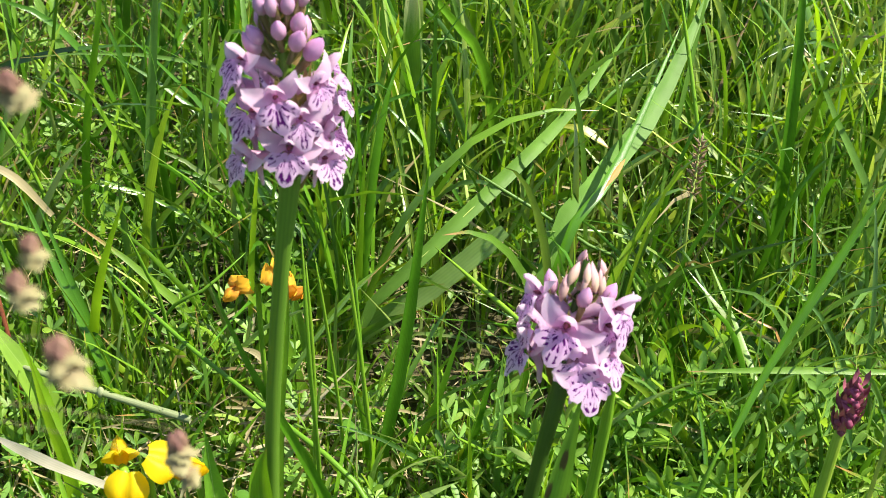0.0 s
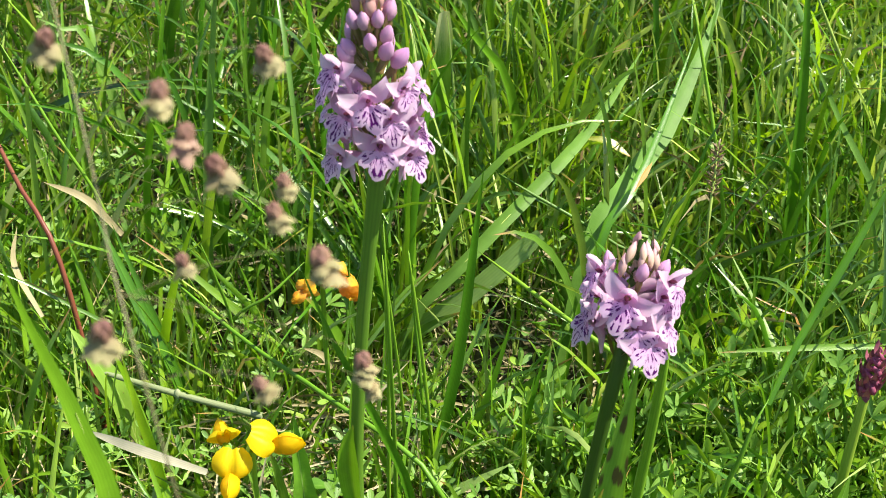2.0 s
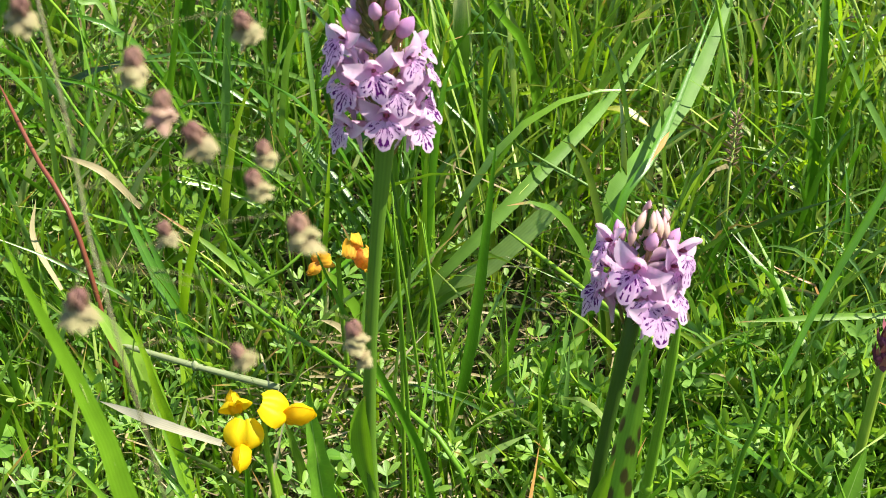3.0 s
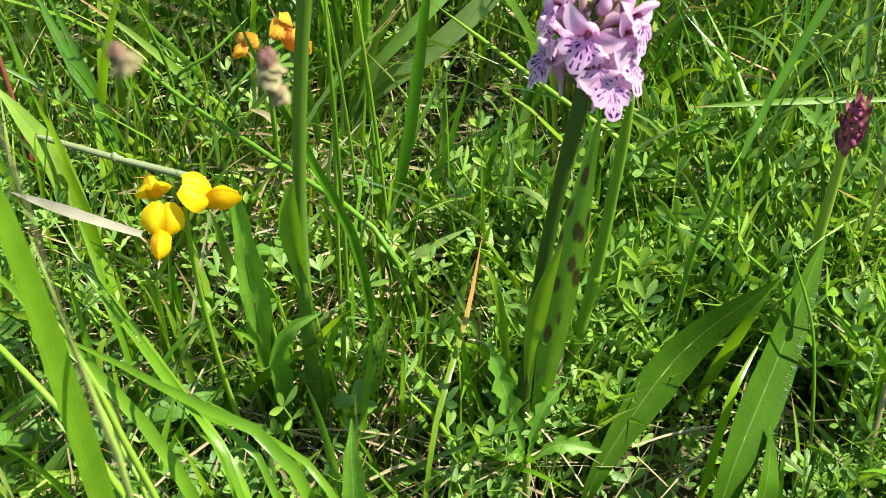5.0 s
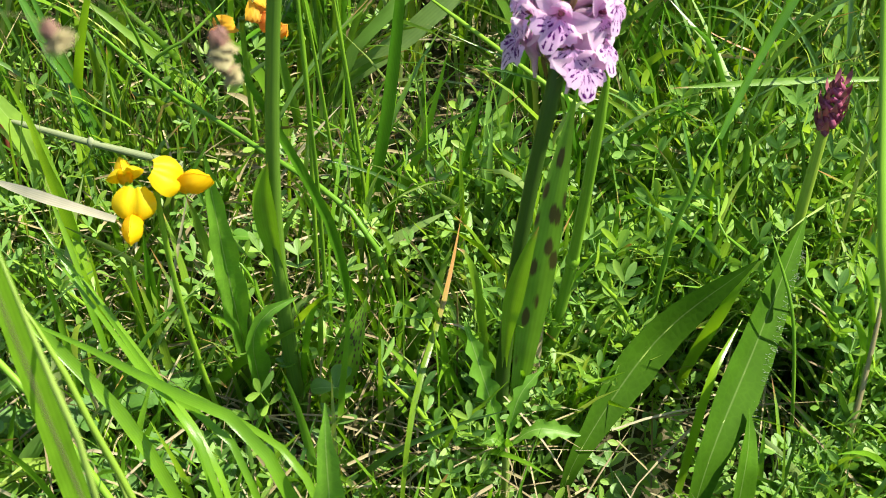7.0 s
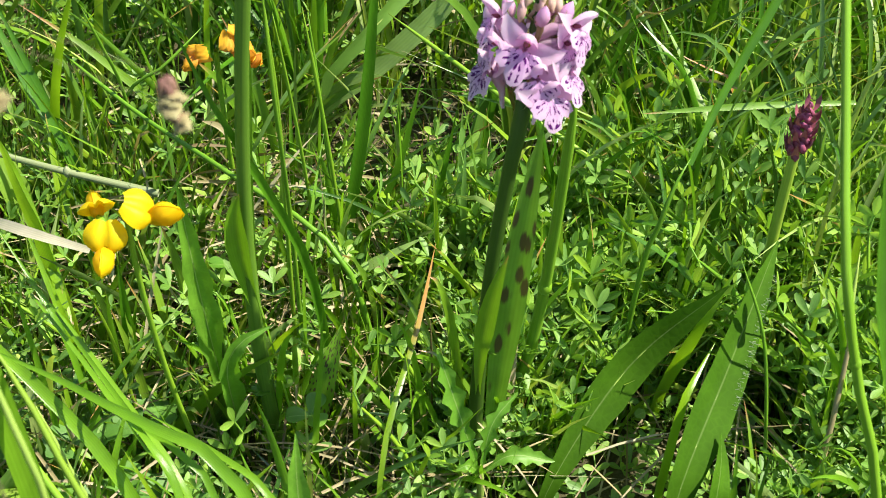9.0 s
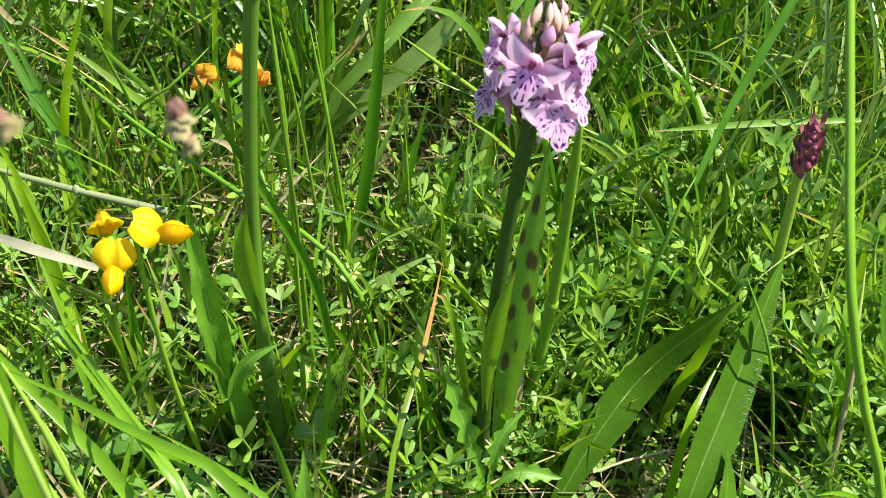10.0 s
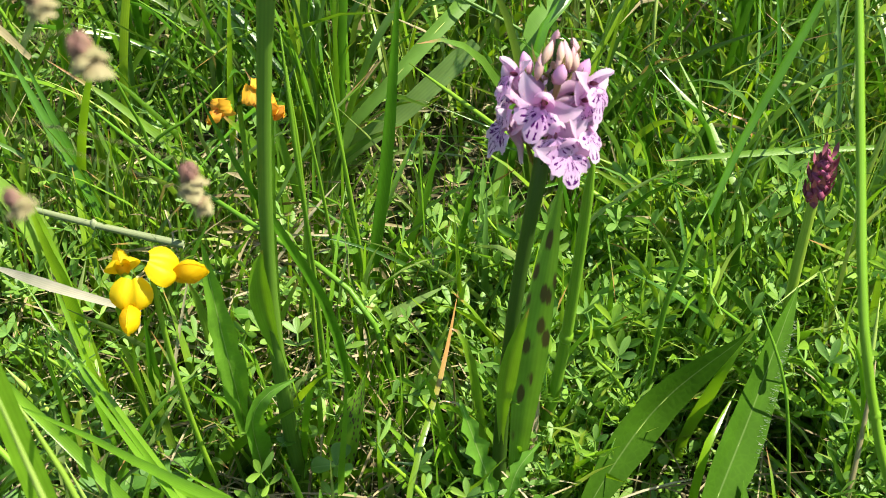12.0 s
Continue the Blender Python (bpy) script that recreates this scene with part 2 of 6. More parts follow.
# darker copy of the orchid stem: shade below the flower head put into its colour
STEM_SHADED = stem_material("shaded_orchid_stem", (0.035, 0.08, 0.008), (0.07, 0.135, 0.012))
STEM_ORCHID = stem_material("tall_orchid_stem", (0.05, 0.125, 0.012), (0.11, 0.215, 0.02))
STEM_BROWN = stem_material("brownish_stem", (0.12, 0.12, 0.05), (0.2, 0.18, 0.08))
STEM_RED = stem_material("reddish_stem", (0.13, 0.035, 0.02), (0.24, 0.09, 0.04))
LIP = petal_material("spotted_lip", (0.73, 0.56, 0.72), (0.67, 0.42, 0.68), marks=(0.1, 0.006, 0.14), through=0.5)
SEPAL = petal_material("pink_sepal", (0.74, 0.6, 0.69), (0.66, 0.44, 0.59), through=0.5)
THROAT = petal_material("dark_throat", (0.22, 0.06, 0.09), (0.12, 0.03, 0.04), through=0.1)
BUD = petal_material("pink_bud", (0.64, 0.36, 0.6), (0.55, 0.36, 0.42), through=0.35)
BUD_TIP = petal_material("rosy_bud", (0.52, 0.26, 0.24), (0.5, 0.3, 0.26), through=0.25)
BUD_CREAM = petal_material("cream_bud", (0.66, 0.42, 0.46), (0.6, 0.46, 0.3), through=0.3)
BUD_DARK = petal_material("dark_bud", (0.32, 0.09, 0.17), (0.22, 0.06, 0.09), through=0.15, rough=0.6)
BRACT = leaf_material("bract", [(0.16, 0.17, 0.06), (0.27, 0.2, 0.09)], through=0.3, veins=3.0)
YELLOW = petal_material("yellow_petal", (0.8, 0.64, 0.006), (0.77, 0.53, 0.004), through=0.45)
ORANGE = petal_material("orange_petal", (0.8, 0.47, 0.03), (0.68, 0.3, 0.06), through=0.45)
SPIKELET = petal_material("spikelet", (0.33, 0.21, 0.13), (0.2, 0.1, 0.08), through=0.3)
GLUME = petal_material("green_glume", (0.37, 0.35, 0.16), (0.33, 0.27, 0.14), through=0.35)
GLUME_PINK = petal_material("pink_glume", (0.42, 0.3, 0.2), (0.36, 0.21, 0.17), through=0.35)
BRACT_RED = leaf_material("reddish_bract", [(0.2, 0.06, 0.1), (0.27, 0.09, 0.13)], through=0.06, veins=3.0, rough=0.5, spec=0.3)
SEED_HEAD = leaf_material("dry_seed_head", [(0.24, 0.17, 0.1), (0.32, 0.23, 0.15)], through=0.2, veins=2.0)


def soil_material():
    m, nt = tree("soil")
    pos = nt.nodes.new("ShaderNodeTexCoord").outputs["Object"]
    a, b = noise_at(nt, pos, 60.0, 6.0), noise_at(nt, pos, 700.0, 4.0)
    col = ramp(nt, calc(nt, "ADD", calc(nt, "MULTIPLY", a, 0.6), calc(nt, "MULTIPLY", b, 0.4)), [(0.3, (0.035, 0.032, 0.015)), (0.55, (0.075, 0.07, 0.032)), (0.75, (0.14, 0.125, 0.065))])
    # further out short turf covers the soil
    dist = nt.nodes.new("ShaderNodeVectorMath")
    dist.operation = "DISTANCE"
    nt.links.new(pos, dist.inputs[0])
    dist.inputs[1].default_value = (0.02, 0.6, 0.0)
    turf = ramp(nt, dist.outputs["Value"], [(0.42, (0, 0, 0)), (0.7, (1, 1, 1))])
    col = mixed(nt, turf, col, ramp(nt, noise_at(nt, pos, 9.0, 6.0), [(0.3, (0.022, 0.05, 0.008)), (0.7, (0.055, 0.1, 0.016))]))
    finish(nt, col, 0.9, 0, None, b, 0.8, 0.2, 0.002)
    return m


SOIL = soil_material()

# ---- building kit
def smooth_path(pts, n):
    """n points on a smooth curve through pts, evenly spaced."""
    ext = [pts[0] * 2 - pts[1]] + pts + [pts[-1] * 2 - pts[-2]]
    fine = []
    for k in range(len(pts) - 1):
        a, b, c, d = ext[k : k + 4]
        for i in range(12):
            t = i / 12
            fine.append(0.5 * (b * 2 + (c - a) * t + (a * 2 - b * 5 + c * 4 - d) * t * t + (b * 3 - a - c * 3 + d) * t ** 3))
    fine.append(pts[-1])
    run = [0.0]
    for p, q in zip(fine, fine[1:]):
        run.append(run[-1] + (q - p).length)
    out, k = [], 0
    for i in range(n):
        want = run[-1] * i / (n - 1)
        while k < len(run) - 2 and run[k + 1] < want:
            k += 1
        out.append(fine[k].lerp(fine[k + 1], (want - run[k]) / max(1e-9, run[k + 1] - run[k])))
    return out


class Geo:
    """Collects blades, tubes and leaflets into one mesh with UVs: u across, v from base to tip."""

    def __init__(self):
        self.v, self.f, self.uv = [], [], []

    def grid(self, pts, uvs, rows, cols, closed=False):
        o = len(self.v)
        self.v += pts
        self.uv += uvs
        for i in range(rows - 1):
            for j in range(cols - 1 + closed):
                k = (j + 1) % cols
                self.f.append((o + i * cols + j, o + i * cols + k, o + (i + 1) * cols + k, o + (i + 1) * cols + j))

    def blade(self, p0, p1, p2, w, fold=0.25, face=(0, -0.6, 0.8), n=7, shape="grass", twist=0.0, wave=0.0, teeth=0.0, cols=3):
        """A strip along the curve p0-p1-p2 (p1 pulls the middle), w wide, folded along its middle."""
        p0, p1, p2, face = Vector(p0), Vector(p1), Vector(p2), Vector(face)
        pts, uvs = [], []
        for i in range(n):
            t = i / (n - 1)
            c = p0 * (1 - t) ** 2 + p1 * 2 * t * (1 - t) + p2 * t * t
            d = ((p1 - p0) * (1 - t) + (p2 - p1) * t).normalized()
            side = d.cross(face)
            side = side.normalized() if side.length > 1e-6 else Vector((1, 0, 0))
            if twist:
                side.rotate(Matrix.Rotation(twist * t, 3, d))
            up = side.cross(d)
            if shape == "grass":
                k = min(1.0, 0.75 + 0.5 * t) * (1 - max(0.0, (t - 0.45) / 0.55) ** 1.8)
            elif shape == "blunt":
                k = min(1.0, 0.8 + 0.5 * t) * (1.0 if t < 0.93 else 0.55)
            elif shape == "round":
                k = min(1.0, 0.12 + t / 0.62) ** 0.8 * math.sqrt(max(0.0, 1 - max(0.0, (t - 0.55) / 0.47) ** 2.4))
            elif shape == "leaf":
                k = math.sin(math.pi * min(1.0, (0.06 + 0.94 * t)) ** 0.8) ** 0.85 if t < 1 else 0.0
            elif shape == "lance":
                k = (0.22 + 0.78 * min(1.0, t / 0.5) ** 1.2) * (1 - max(0.0, (t - 0.5) / 0.5) ** 2.1)
            else:
                k = 1.0
            k = max(k, 0.03)
            for j in range(cols):
                s = 2 * j / (cols - 1) - 1
                bite = 1 + (teeth * (1 if i % 2 else -1) if abs(s) == 1 and 0 < i < n - 1 else 0)
                pts.append(c + side * (s * w * 0.5 * k * bite) + up * (abs(s) * fold * w * 0.5 * k + wave * w * math.sin(t * 17 + s * 1.7) * abs(s)))
                uvs.append((0.5 + 0.5 * s, t))
        self.grid(pts, uvs, n, cols)
        return self

    def ribbon(self, pts, w, fold, n, shape, cols=3, crisp=False, teeth=0.0):
        """A strip through all the points, from foot to tip, its face towards the open side."""
        path = smooth_path([Vector(p) for p in pts], n)
        # leaves turn a little to one side or the other
        face = Vector((0.36 + 0.34 * math.sin(9100 * w + 40 * len(pts) + 300 * path[-1].length), -0.62, 0.78))
        out, uvs = [], []
        for i, c in enumerate(path):
            t = i / (n - 1)
            d = (path[min(i + 1, n - 1)] - path[max(i - 1, 0)]).normalized()
            side = d.cross(face)
            side = side.normalized() if side.length > 1e-6 else Vector((1, 0, 0))
            up = side.cross(d)
            if shape == "grass":
                k = min(1.0, 0.6 + 0.9 * t) * (1 - max(0.0, (t - 0.4) / 0.6) ** 2.2)
            elif shape == "blunt":
                k = min(1.0, 0.7 + 0.6 * t) * (1.0 if t < 0.96 else 0.6)
            else:
                k = (0.2 + 0.8 * min(1.0, max(0.0, t - 0.1) / 0.42) ** 1.1) * (1 - max(0.0, (t - 0.5) / 0.5) ** 2.3)
            k = max(k, 0.03)
            for j in range(cols):
                s = 2 * j / (cols - 1) - 1
                edge = abs(s) > 0.99
                bite = 1.0 + (0.14 * math.sin(i * 2.4 + s) if crisp and edge else 0.02 * math.sin(i * 3.1 + s * 2))
                if teeth and edge:
                    bite = 0.75 + teeth * (1.0, 0.45, -0.35, 0.1)[i % 4]
                ripple = w * (0.09 if crisp else 0.03) * math.sin(i * (1.9 if crisp else 0.7) + s * 1.3) * abs(s)
                out.append(c + side * (s * w * 0.5 * k * bite) + up * (abs(s) * fold * w * 0.5 * k + ripple * k))
                uvs.append((0.5 + 0.5 * s, t))
        self.grid(out, uvs, n, cols)
        return self

    def tube(self, path, radii, k=7, cap=False):
        path = [Vector(p) for p in path]
        pts, uvs = [], []
        a = Vector((0.3, 0.9, 0.1))
        for i, c in enumerate(path):
            d = (path[min(i + 1, len(path) - 1)] - path[max(i - 1, 0)]).normalized()
            x = d.cross(a).normalized()
            y = d.cross(x)
            r = radii[i] if isinstance(radii, (list, tuple)) else radii
            for j in range(k):
                g = 2 * math.pi * j / k
                pts.append(c + x * (r * math.cos(g)) + y * (r * math.sin(g)))
                uvs.append((j / k, i / (len(path) - 1)))
        o = len(self.v)
        self.grid(pts, uvs, len(path), k, closed=True)
        if cap:
            self.f.append(tuple(o + (len(path) - 1) * k + j for j in range(k)))
        return self

    def egg(self, base, tip, w, rows=7, k=8, power=0.75, flat=1.0):
        """A bud-like body from base to tip."""
        base, tip = Vector(base), Vector(tip)
        d = (tip - base).normalized()
        x = d.cross(Vector((0.2, 0.3, 0.9))).normalized()
        y = d.cross(x)
        pts, uvs = [], []
        for i in range(rows):
            t = i / (rows - 1)
            r = w * 0.5 * max(0.02, math.sin(math.pi * t ** power) ** 0.8 if 0 < t < 1 else 0.02)
            for j in range(k):
                g = 2 * math.pi * j / k
                pts.append(base.lerp(tip, t) + x * (r * math.cos(g)) + y * (r * math.sin(g) * flat))
                uvs.append((j / k, t))
        self.grid(pts, uvs, rows, k, closed=True)
        return self

    def make(self, name, mat, parent=None, label="", smooth=True):
        me = bpy.data.meshes.new(name)
        me.from_pydata([tuple(p) for p in self.v], [], self.f)
        layer = me.uv_layers.new(name="UVMap")
        idx = np.zeros(len(me.loops), dtype=np.int32)
        me.loops.foreach_get("vertex_index", idx)
        layer.data.foreach_set("uv", np.array(self.uv, dtype=np.float32)[idx].ravel())
        if smooth:
            me.polygons.foreach_set("use_smooth", np.ones(len(me.polygons), dtype=bool))
        me.materials.append(mat)
        me.update()
        ob = new(name, me)
        if parent:
            ob.parent = parent
        if label:
            tagged(ob, label)
        return ob


def share(name, ob, parent, m=None, label=""):
    """Another part on the same mesh."""
    o = new(name, ob.data)
    o.parent = parent
    if m is not None:
        o.matrix_basis = m
    if label:
        tagged(o, label)
    return o


def thing(name, at, label, category, group="", kind=""):
    e = new(name)
    e.empty_display_size = 0.01
    e.location = at
    return tagged(e, label, category, group, kind)


def arc(a, b, c, n=9):
    a, b, c = Vector(a), Vector(b), Vector(c)
    return [a * (1 - t) ** 2 + b * 2 * t * (1 - t) + c * t * t for t in (i / (n - 1) for i in range(n))]


def frame_to(d, up=(0, 0, 1)):
    """A turn whose -Y looks along d, with Z near up."""
    d = Vector(d).normalized()
    x = (-d).cross(Vector(up))
    x = x.normalized() if x.length > 1e-5 else Vector((1, 0, 0))
    y = -d
    z = x.cross(y)
    return Matrix((x, y, z)).transposed().to_4x4()


# ---- ground: one sheet of soil, gently uneven
def build_ground():
    g = Geo()
    xs = [-40, -8, -2] + [-0.6 + 0.04 * i for i in range(31)] + [2, 8, 40]
    ys = [-40, -8, -2] + [-0.1 + 0.04 * i for i in range(35)] + [3, 10, 40]
    pts = [Vector((x, y, 0.006 * noise.noise(Vector((x * 9, y * 9, 1.0))) + 0.004 * noise.noise(Vector((x * 30, y * 30, 5.0))))) for y in ys for x in xs]
    g.grid(pts, [(p.x, p.y) for p in pts], len(ys), len(xs))
    return tagged(g.make("ground", SOIL), "dark meadow soil with litter", "ground", kind="structure")


build_ground()

# ---- orchids
def lip_mesh():
    """Three-lobed lip, about 11 mm wide: two broad side lobes and a small middle tooth, hanging from the throat at the origin; faces -Y."""
    g = Geo()
    rows, cols = 8, 25
    pts, uvs = [], []
    for i in range(rows):
        r = i / (rows - 1)
        for j in range(cols):
            s = 2 * j / (cols - 1) - 1
            a = radians(98) * s
            reach = 0.0057 + 0.0013 * math.exp(-((s / 0.17) ** 2)) - 0.0014 * math.exp(-(((abs(s) - 0.34) / 0.1) ** 2)) + 0.0003 * math.sin(s * 41)
            reach *= 1 - 0.4 * max(0.0, abs(s) - 0.72) / 0.28
            size = reach * (0.1 + 0.9 * r)
            out = 0.0030 * r - 0.0020 * r * r * abs(s) ** 1.3 - 0.0009 * r ** 3 + 0.0004 * math.sin(s * 10) * r * r
            pts.append(Vector((size * math.sin(a), -0.0012 - out, -size * math.cos(a) - 0.0008 * r)))
            uvs.append((0.5 + 0.5 * s, r))
    g.grid(pts, uvs, rows, cols)
    return g


def hood_mesh():
    """Dorsal sepal and the two petals closed into a helmet over the throat."""
    g = Geo()
    rows, cols = 6, 9
    pts, uvs = [], []
    for i in range(rows):
        t = i / (rows - 1)
        for j in range(cols):
            s = 2 * j / (cols - 1) - 1
            w = 0.0023 * math.sin(math.pi * (0.25 + 0.7 * t)) + 0.0003
            pts.append(Vector((w * math.sin(s * 1.5), 0.002 - 0.0058 * t + w * 0.2 * abs(s), 0.0004 + 0.0042 * math.sin(t * 1.9) - w * (1 - math.cos(s * 1.5)) * 1.2)))
            uvs.append((0.5 + 0.5 * s, t))
    g.grid(pts, uvs, rows, cols)
    # ovary, back to the stalk
    g.tube([(0, 0.001, 0), (0, 0.005, -0.0012), (0, 0.0105, -0.0048)], [0.0013, 0.0016, 0.001], 7)
    return g


PROTO = {}
keep = new("prototype")


def prototypes():
    def lay(key, geo, mat):
        me = geo.make(key, mat)
        PROTO[key] = me.data
        bpy.data.objects.remove(me)

    lay("lip", lip_mesh(), LIP)
    lay("hood", hood_mesh(), SEPAL)
    for key, sgn in (("sepal_a", 1), ("sepal_b", -1)):
        lay(key, Geo().blade((sgn * 0.0008, 0.001, 0.0006), (sgn * 0.0048, -0.0008, 0.0008), (sgn * 0.0074, 0.0008, 0.0042), 0.0045, 0.28, (0, -1, 0.2), 8, "leaf", cols=5), SEPAL)
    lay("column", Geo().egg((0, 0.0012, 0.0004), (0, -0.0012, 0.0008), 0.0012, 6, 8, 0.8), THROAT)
    lay("spur", Geo().tube([(0, 0.0005, -0.0006), (0, 0.0035, -0.004), (0, 0.0045, -0.0085)], [0.0011, 0.0009, 0.0004], 6), SEPAL)
    lay("bract", Geo().blade((0, 0.002, -0.003), (0, -0.003, 0.001), (0, -0.0035, 0.011), 0.0026, 0.4, (0, -1, 0.2), 6, "leaf"), BRACT)
    lay("bract_red", Geo().blade((0, 0.002, -0.003), (0, -0.004, 0.001), (0, -0.0045, 0.011), 0.0034, 0.4, (0, -1, 0.2), 6, "leaf"), BRACT_RED)
    lay("bud", Geo().egg((0, 0.003, -0.0018), (0, -0.0036, 0.0031), 0.0046, 9, 10, 0.85), BUD)
    lay("ovary", Geo().tube([(0, 0.0075, -0.005), (0, 0.003, -0.0022), (0, 0.0015, -0.0008)], [0.0008, 0.0012, 0.0009], 6), BRACT)
    lay("bud_tip", Geo().egg((0, 0.004, -0.003), (0, -0.001, 0.005), 0.0044, 8, 9, 0.8), BUD_TIP)
    lay("bud_cream", Geo().egg((0, 0.004, -0.003), (0, -0.001, 0.005), 0.0034, 7, 8, 0.9), BUD_CREAM)
    lay("bud_dark", Geo().egg((0, 0.0022, -0.002), (0, -0.0008, 0.0036), 0.0025, 7, 8, 0.62), BUD_DARK)


prototypes()
bpy.data.objects.remove(keep)


def piece(name, key, parent, m, label=""):
    o = new(name, PROTO[key])
    o.parent, o.matrix_basis = parent, m
    if label:
        tagged(o, label)
    return o


def spike(orchid, base, tip, radius, florets, buds, rnd, scale=1.0, crown="bud_tip"):
    """florets, buds: pairs of the height up the axis (0 to 1) and the side they face (degrees; 0 towards the path, 90 to its right)."""
    base, tip = Vector(base), Vector(tip)
    ax = (tip - base).normalized()

    full_from = 0.62 if scale == 1.0 else 0.74

    def out_of(angle):
        return Vector((math.sin(radians(angle)), -math.cos(radians(angle)), 0))

    for h, angle in florets:
        c = base.lerp(tip, h)
        out = out_of(angle + rnd.uniform(-6, 6))
        d = (out + ax * rnd.uniform(0.0, 0.22)).normalized()
        size = rnd.uniform(0.95, 1.1) * scale
        turn = frame_to(d, ax) @ pose(0, 0, 0, 0, rnd.uniform(-16, 16), rnd.uniform(-8, 8))
        fl = piece("floret", "hood", orchid, Matrix.Translation(c + d * radius * rnd.uniform(0.92, 1.06)) @ turn @ Matrix.Diagonal((size, size, size, 1)))
        piece("lip", "lip", fl, pose(0, 0, 0, rnd.uniform(-12, 12), 0, 0), "pale lilac lip with dark purple dashes")
        piece("sepal", "sepal_a", fl, pose(0, 0, 0, rnd.uniform(-12, 14), rnd.uniform(-18, 18), 0))
        piece("sepal", "sepal_b", fl, pose(0, 0, 0, rnd.uniform(-12, 14), rnd.uniform(-18, 18), 0))
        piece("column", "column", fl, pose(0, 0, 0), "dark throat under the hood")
        piece("spur", "spur", fl, pose(0, 0, 0))
        b = Matrix.Translation(c - ax * 0.004 + out * 0.0022) @ frame_to(out, ax)
        piece("bract", "bract", orchid, b @ Matrix.Diagonal((1, 1, 0.75 + 0.5 * rnd.random(), 1)))
    for h, angle in buds:
        f = min(1.0, max(0.0, (h - 0.6) / 0.4))
        c = base.lerp(tip, h)
        out = out_of(angle + rnd.uniform(-6, 6))
        d = (out + ax * (0.35 + 1.5 * f * f)).normalized()
        size = (1.06 - 0.22 * f) * rnd.uniform(0.9, 1.08) * (0.74 if scale == 1.0 else 0.8)
        m = Matrix.Translation(c + out * radius * ((0.95 if scale == 1.0 else 0.78) - 0.45 * f)) @ frame_to(d, ax) @ Matrix.Diagonal((size, size, size, 1))
        bud = piece("bud", "bud" if f < full_from else crown, orchid, m)
        if f < full_from:
            piece("ovary", "ovary", bud, pose(0, 0, 0), "brownish green seed stalk")
        if f > 0.8:
            continue
        b = Matrix.Translation(c - ax * 0.003 + out * 0.0016) @ frame_to(out, ax)
        piece("bract", "bract", orchid, b @ Matrix.Diagonal((0.8, 1, 0.8, 1)))
    # the youngest buds, packed into a blunt crown
    full = scale < 1
    for k in range(18 if full else 5):
        a, up = 2.4 * k, k / (17 if full else 4)
        out = Vector((math.cos(a), math.sin(a), 0))
        c = base.lerp(tip, (0.84 + 0.15 * up) if full else (0.72 + 0.1 * up)) + out * (0.0036 if full else 0.0024) * (1 - 0.75 * up)
        d = (out * (0.7 - 0.5 * up) + ax).normalized()
        size = rnd.uniform(0.42, 0.55) * (1.0 if full else 1.2)
        piece("bud", crown, orchid, Matrix.Translation(c) @ frame_to(d, out) @ pose(0, 0, 0, -60) @ Matrix.Diagonal((size, size, size, 1)))


def orchid_tall():
    rnd = random.Random(11)
    o = thing("spotted_orchid", (0, 0, 0), "tall pale pink spotted orchid with dark lip markings, in full bloom", "orchid", "orchids in the grass")
    neck, top = Vector((-0.0128, 0.3157, 0.1812)), Vector((-0.0142, 0.3212, 0.2298))
    Geo().tube(arc((-0.013, 0.3085, -0.004), (-0.0262, 0.3095, 0.07), neck, 12) + [neck.lerp(top, 0.5), top], [0.0024, 0.0024, 0.0023, 0.0022, 0.0021, 0.002, 0.0018, 0.0018, 0.0018, 0.0018, 0.0019, 0.0024, 0.0016, 0.0007], 10).make("stem", STEM_ORCHID, o)
    spike(o, neck, top, 0.0098, [(0.59, -55), (0.46, 0), (0.39, 26), (0.35, -50), (0.49, 42), (0.24, 12), (0.13, 62), (0.16, -50), (0.24, -78), (0.44, -85), (0.31, -100), (0.22, 75), (0.29, 92), (0.38, 88), (0.06, 130), (0.15, 180), (0.12, -140), (0.32, 140), (0.39, -150), (0.46, 100)],
          [(0.66, -66), (0.7, -50), (0.75, -6), (0.7, 30), (0.64, 66), (0.77, 46), (0.84, -18), (0.83, -58), (0.85, 26), (0.86, 74), (0.93, 0), (0.91, -80), (0.96, 40), (0.98, -30), (0.99, 10), (0.62, 150), (0.69, -130), (0.75, 180), (0.83, 120), (0.87, 170), (0.99, 0), (0.96, 120), (0.96, -120)], rnd, 0.84)
    Geo().blade((-0.0125, 0.309, 0.0), (-0.006, 0.302, 0.028), (0.003, 0.318, 0.052), 0.0085, 0.5, n=10, shape="lance", cols=5).make("leaf", SPECKLED, o, "upright leaf with fine dark speckles")
    Geo().blade((-0.0175, 0.31, 0.06), (-0.0245, 0.3085, 0.095), (-0.02, 0.309, 0.107), 0.006, 0.7, n=8, shape="lance", cols=5).make("leaf", G_FRESH, o, "narrow green leaf clasping the stem")
    return o


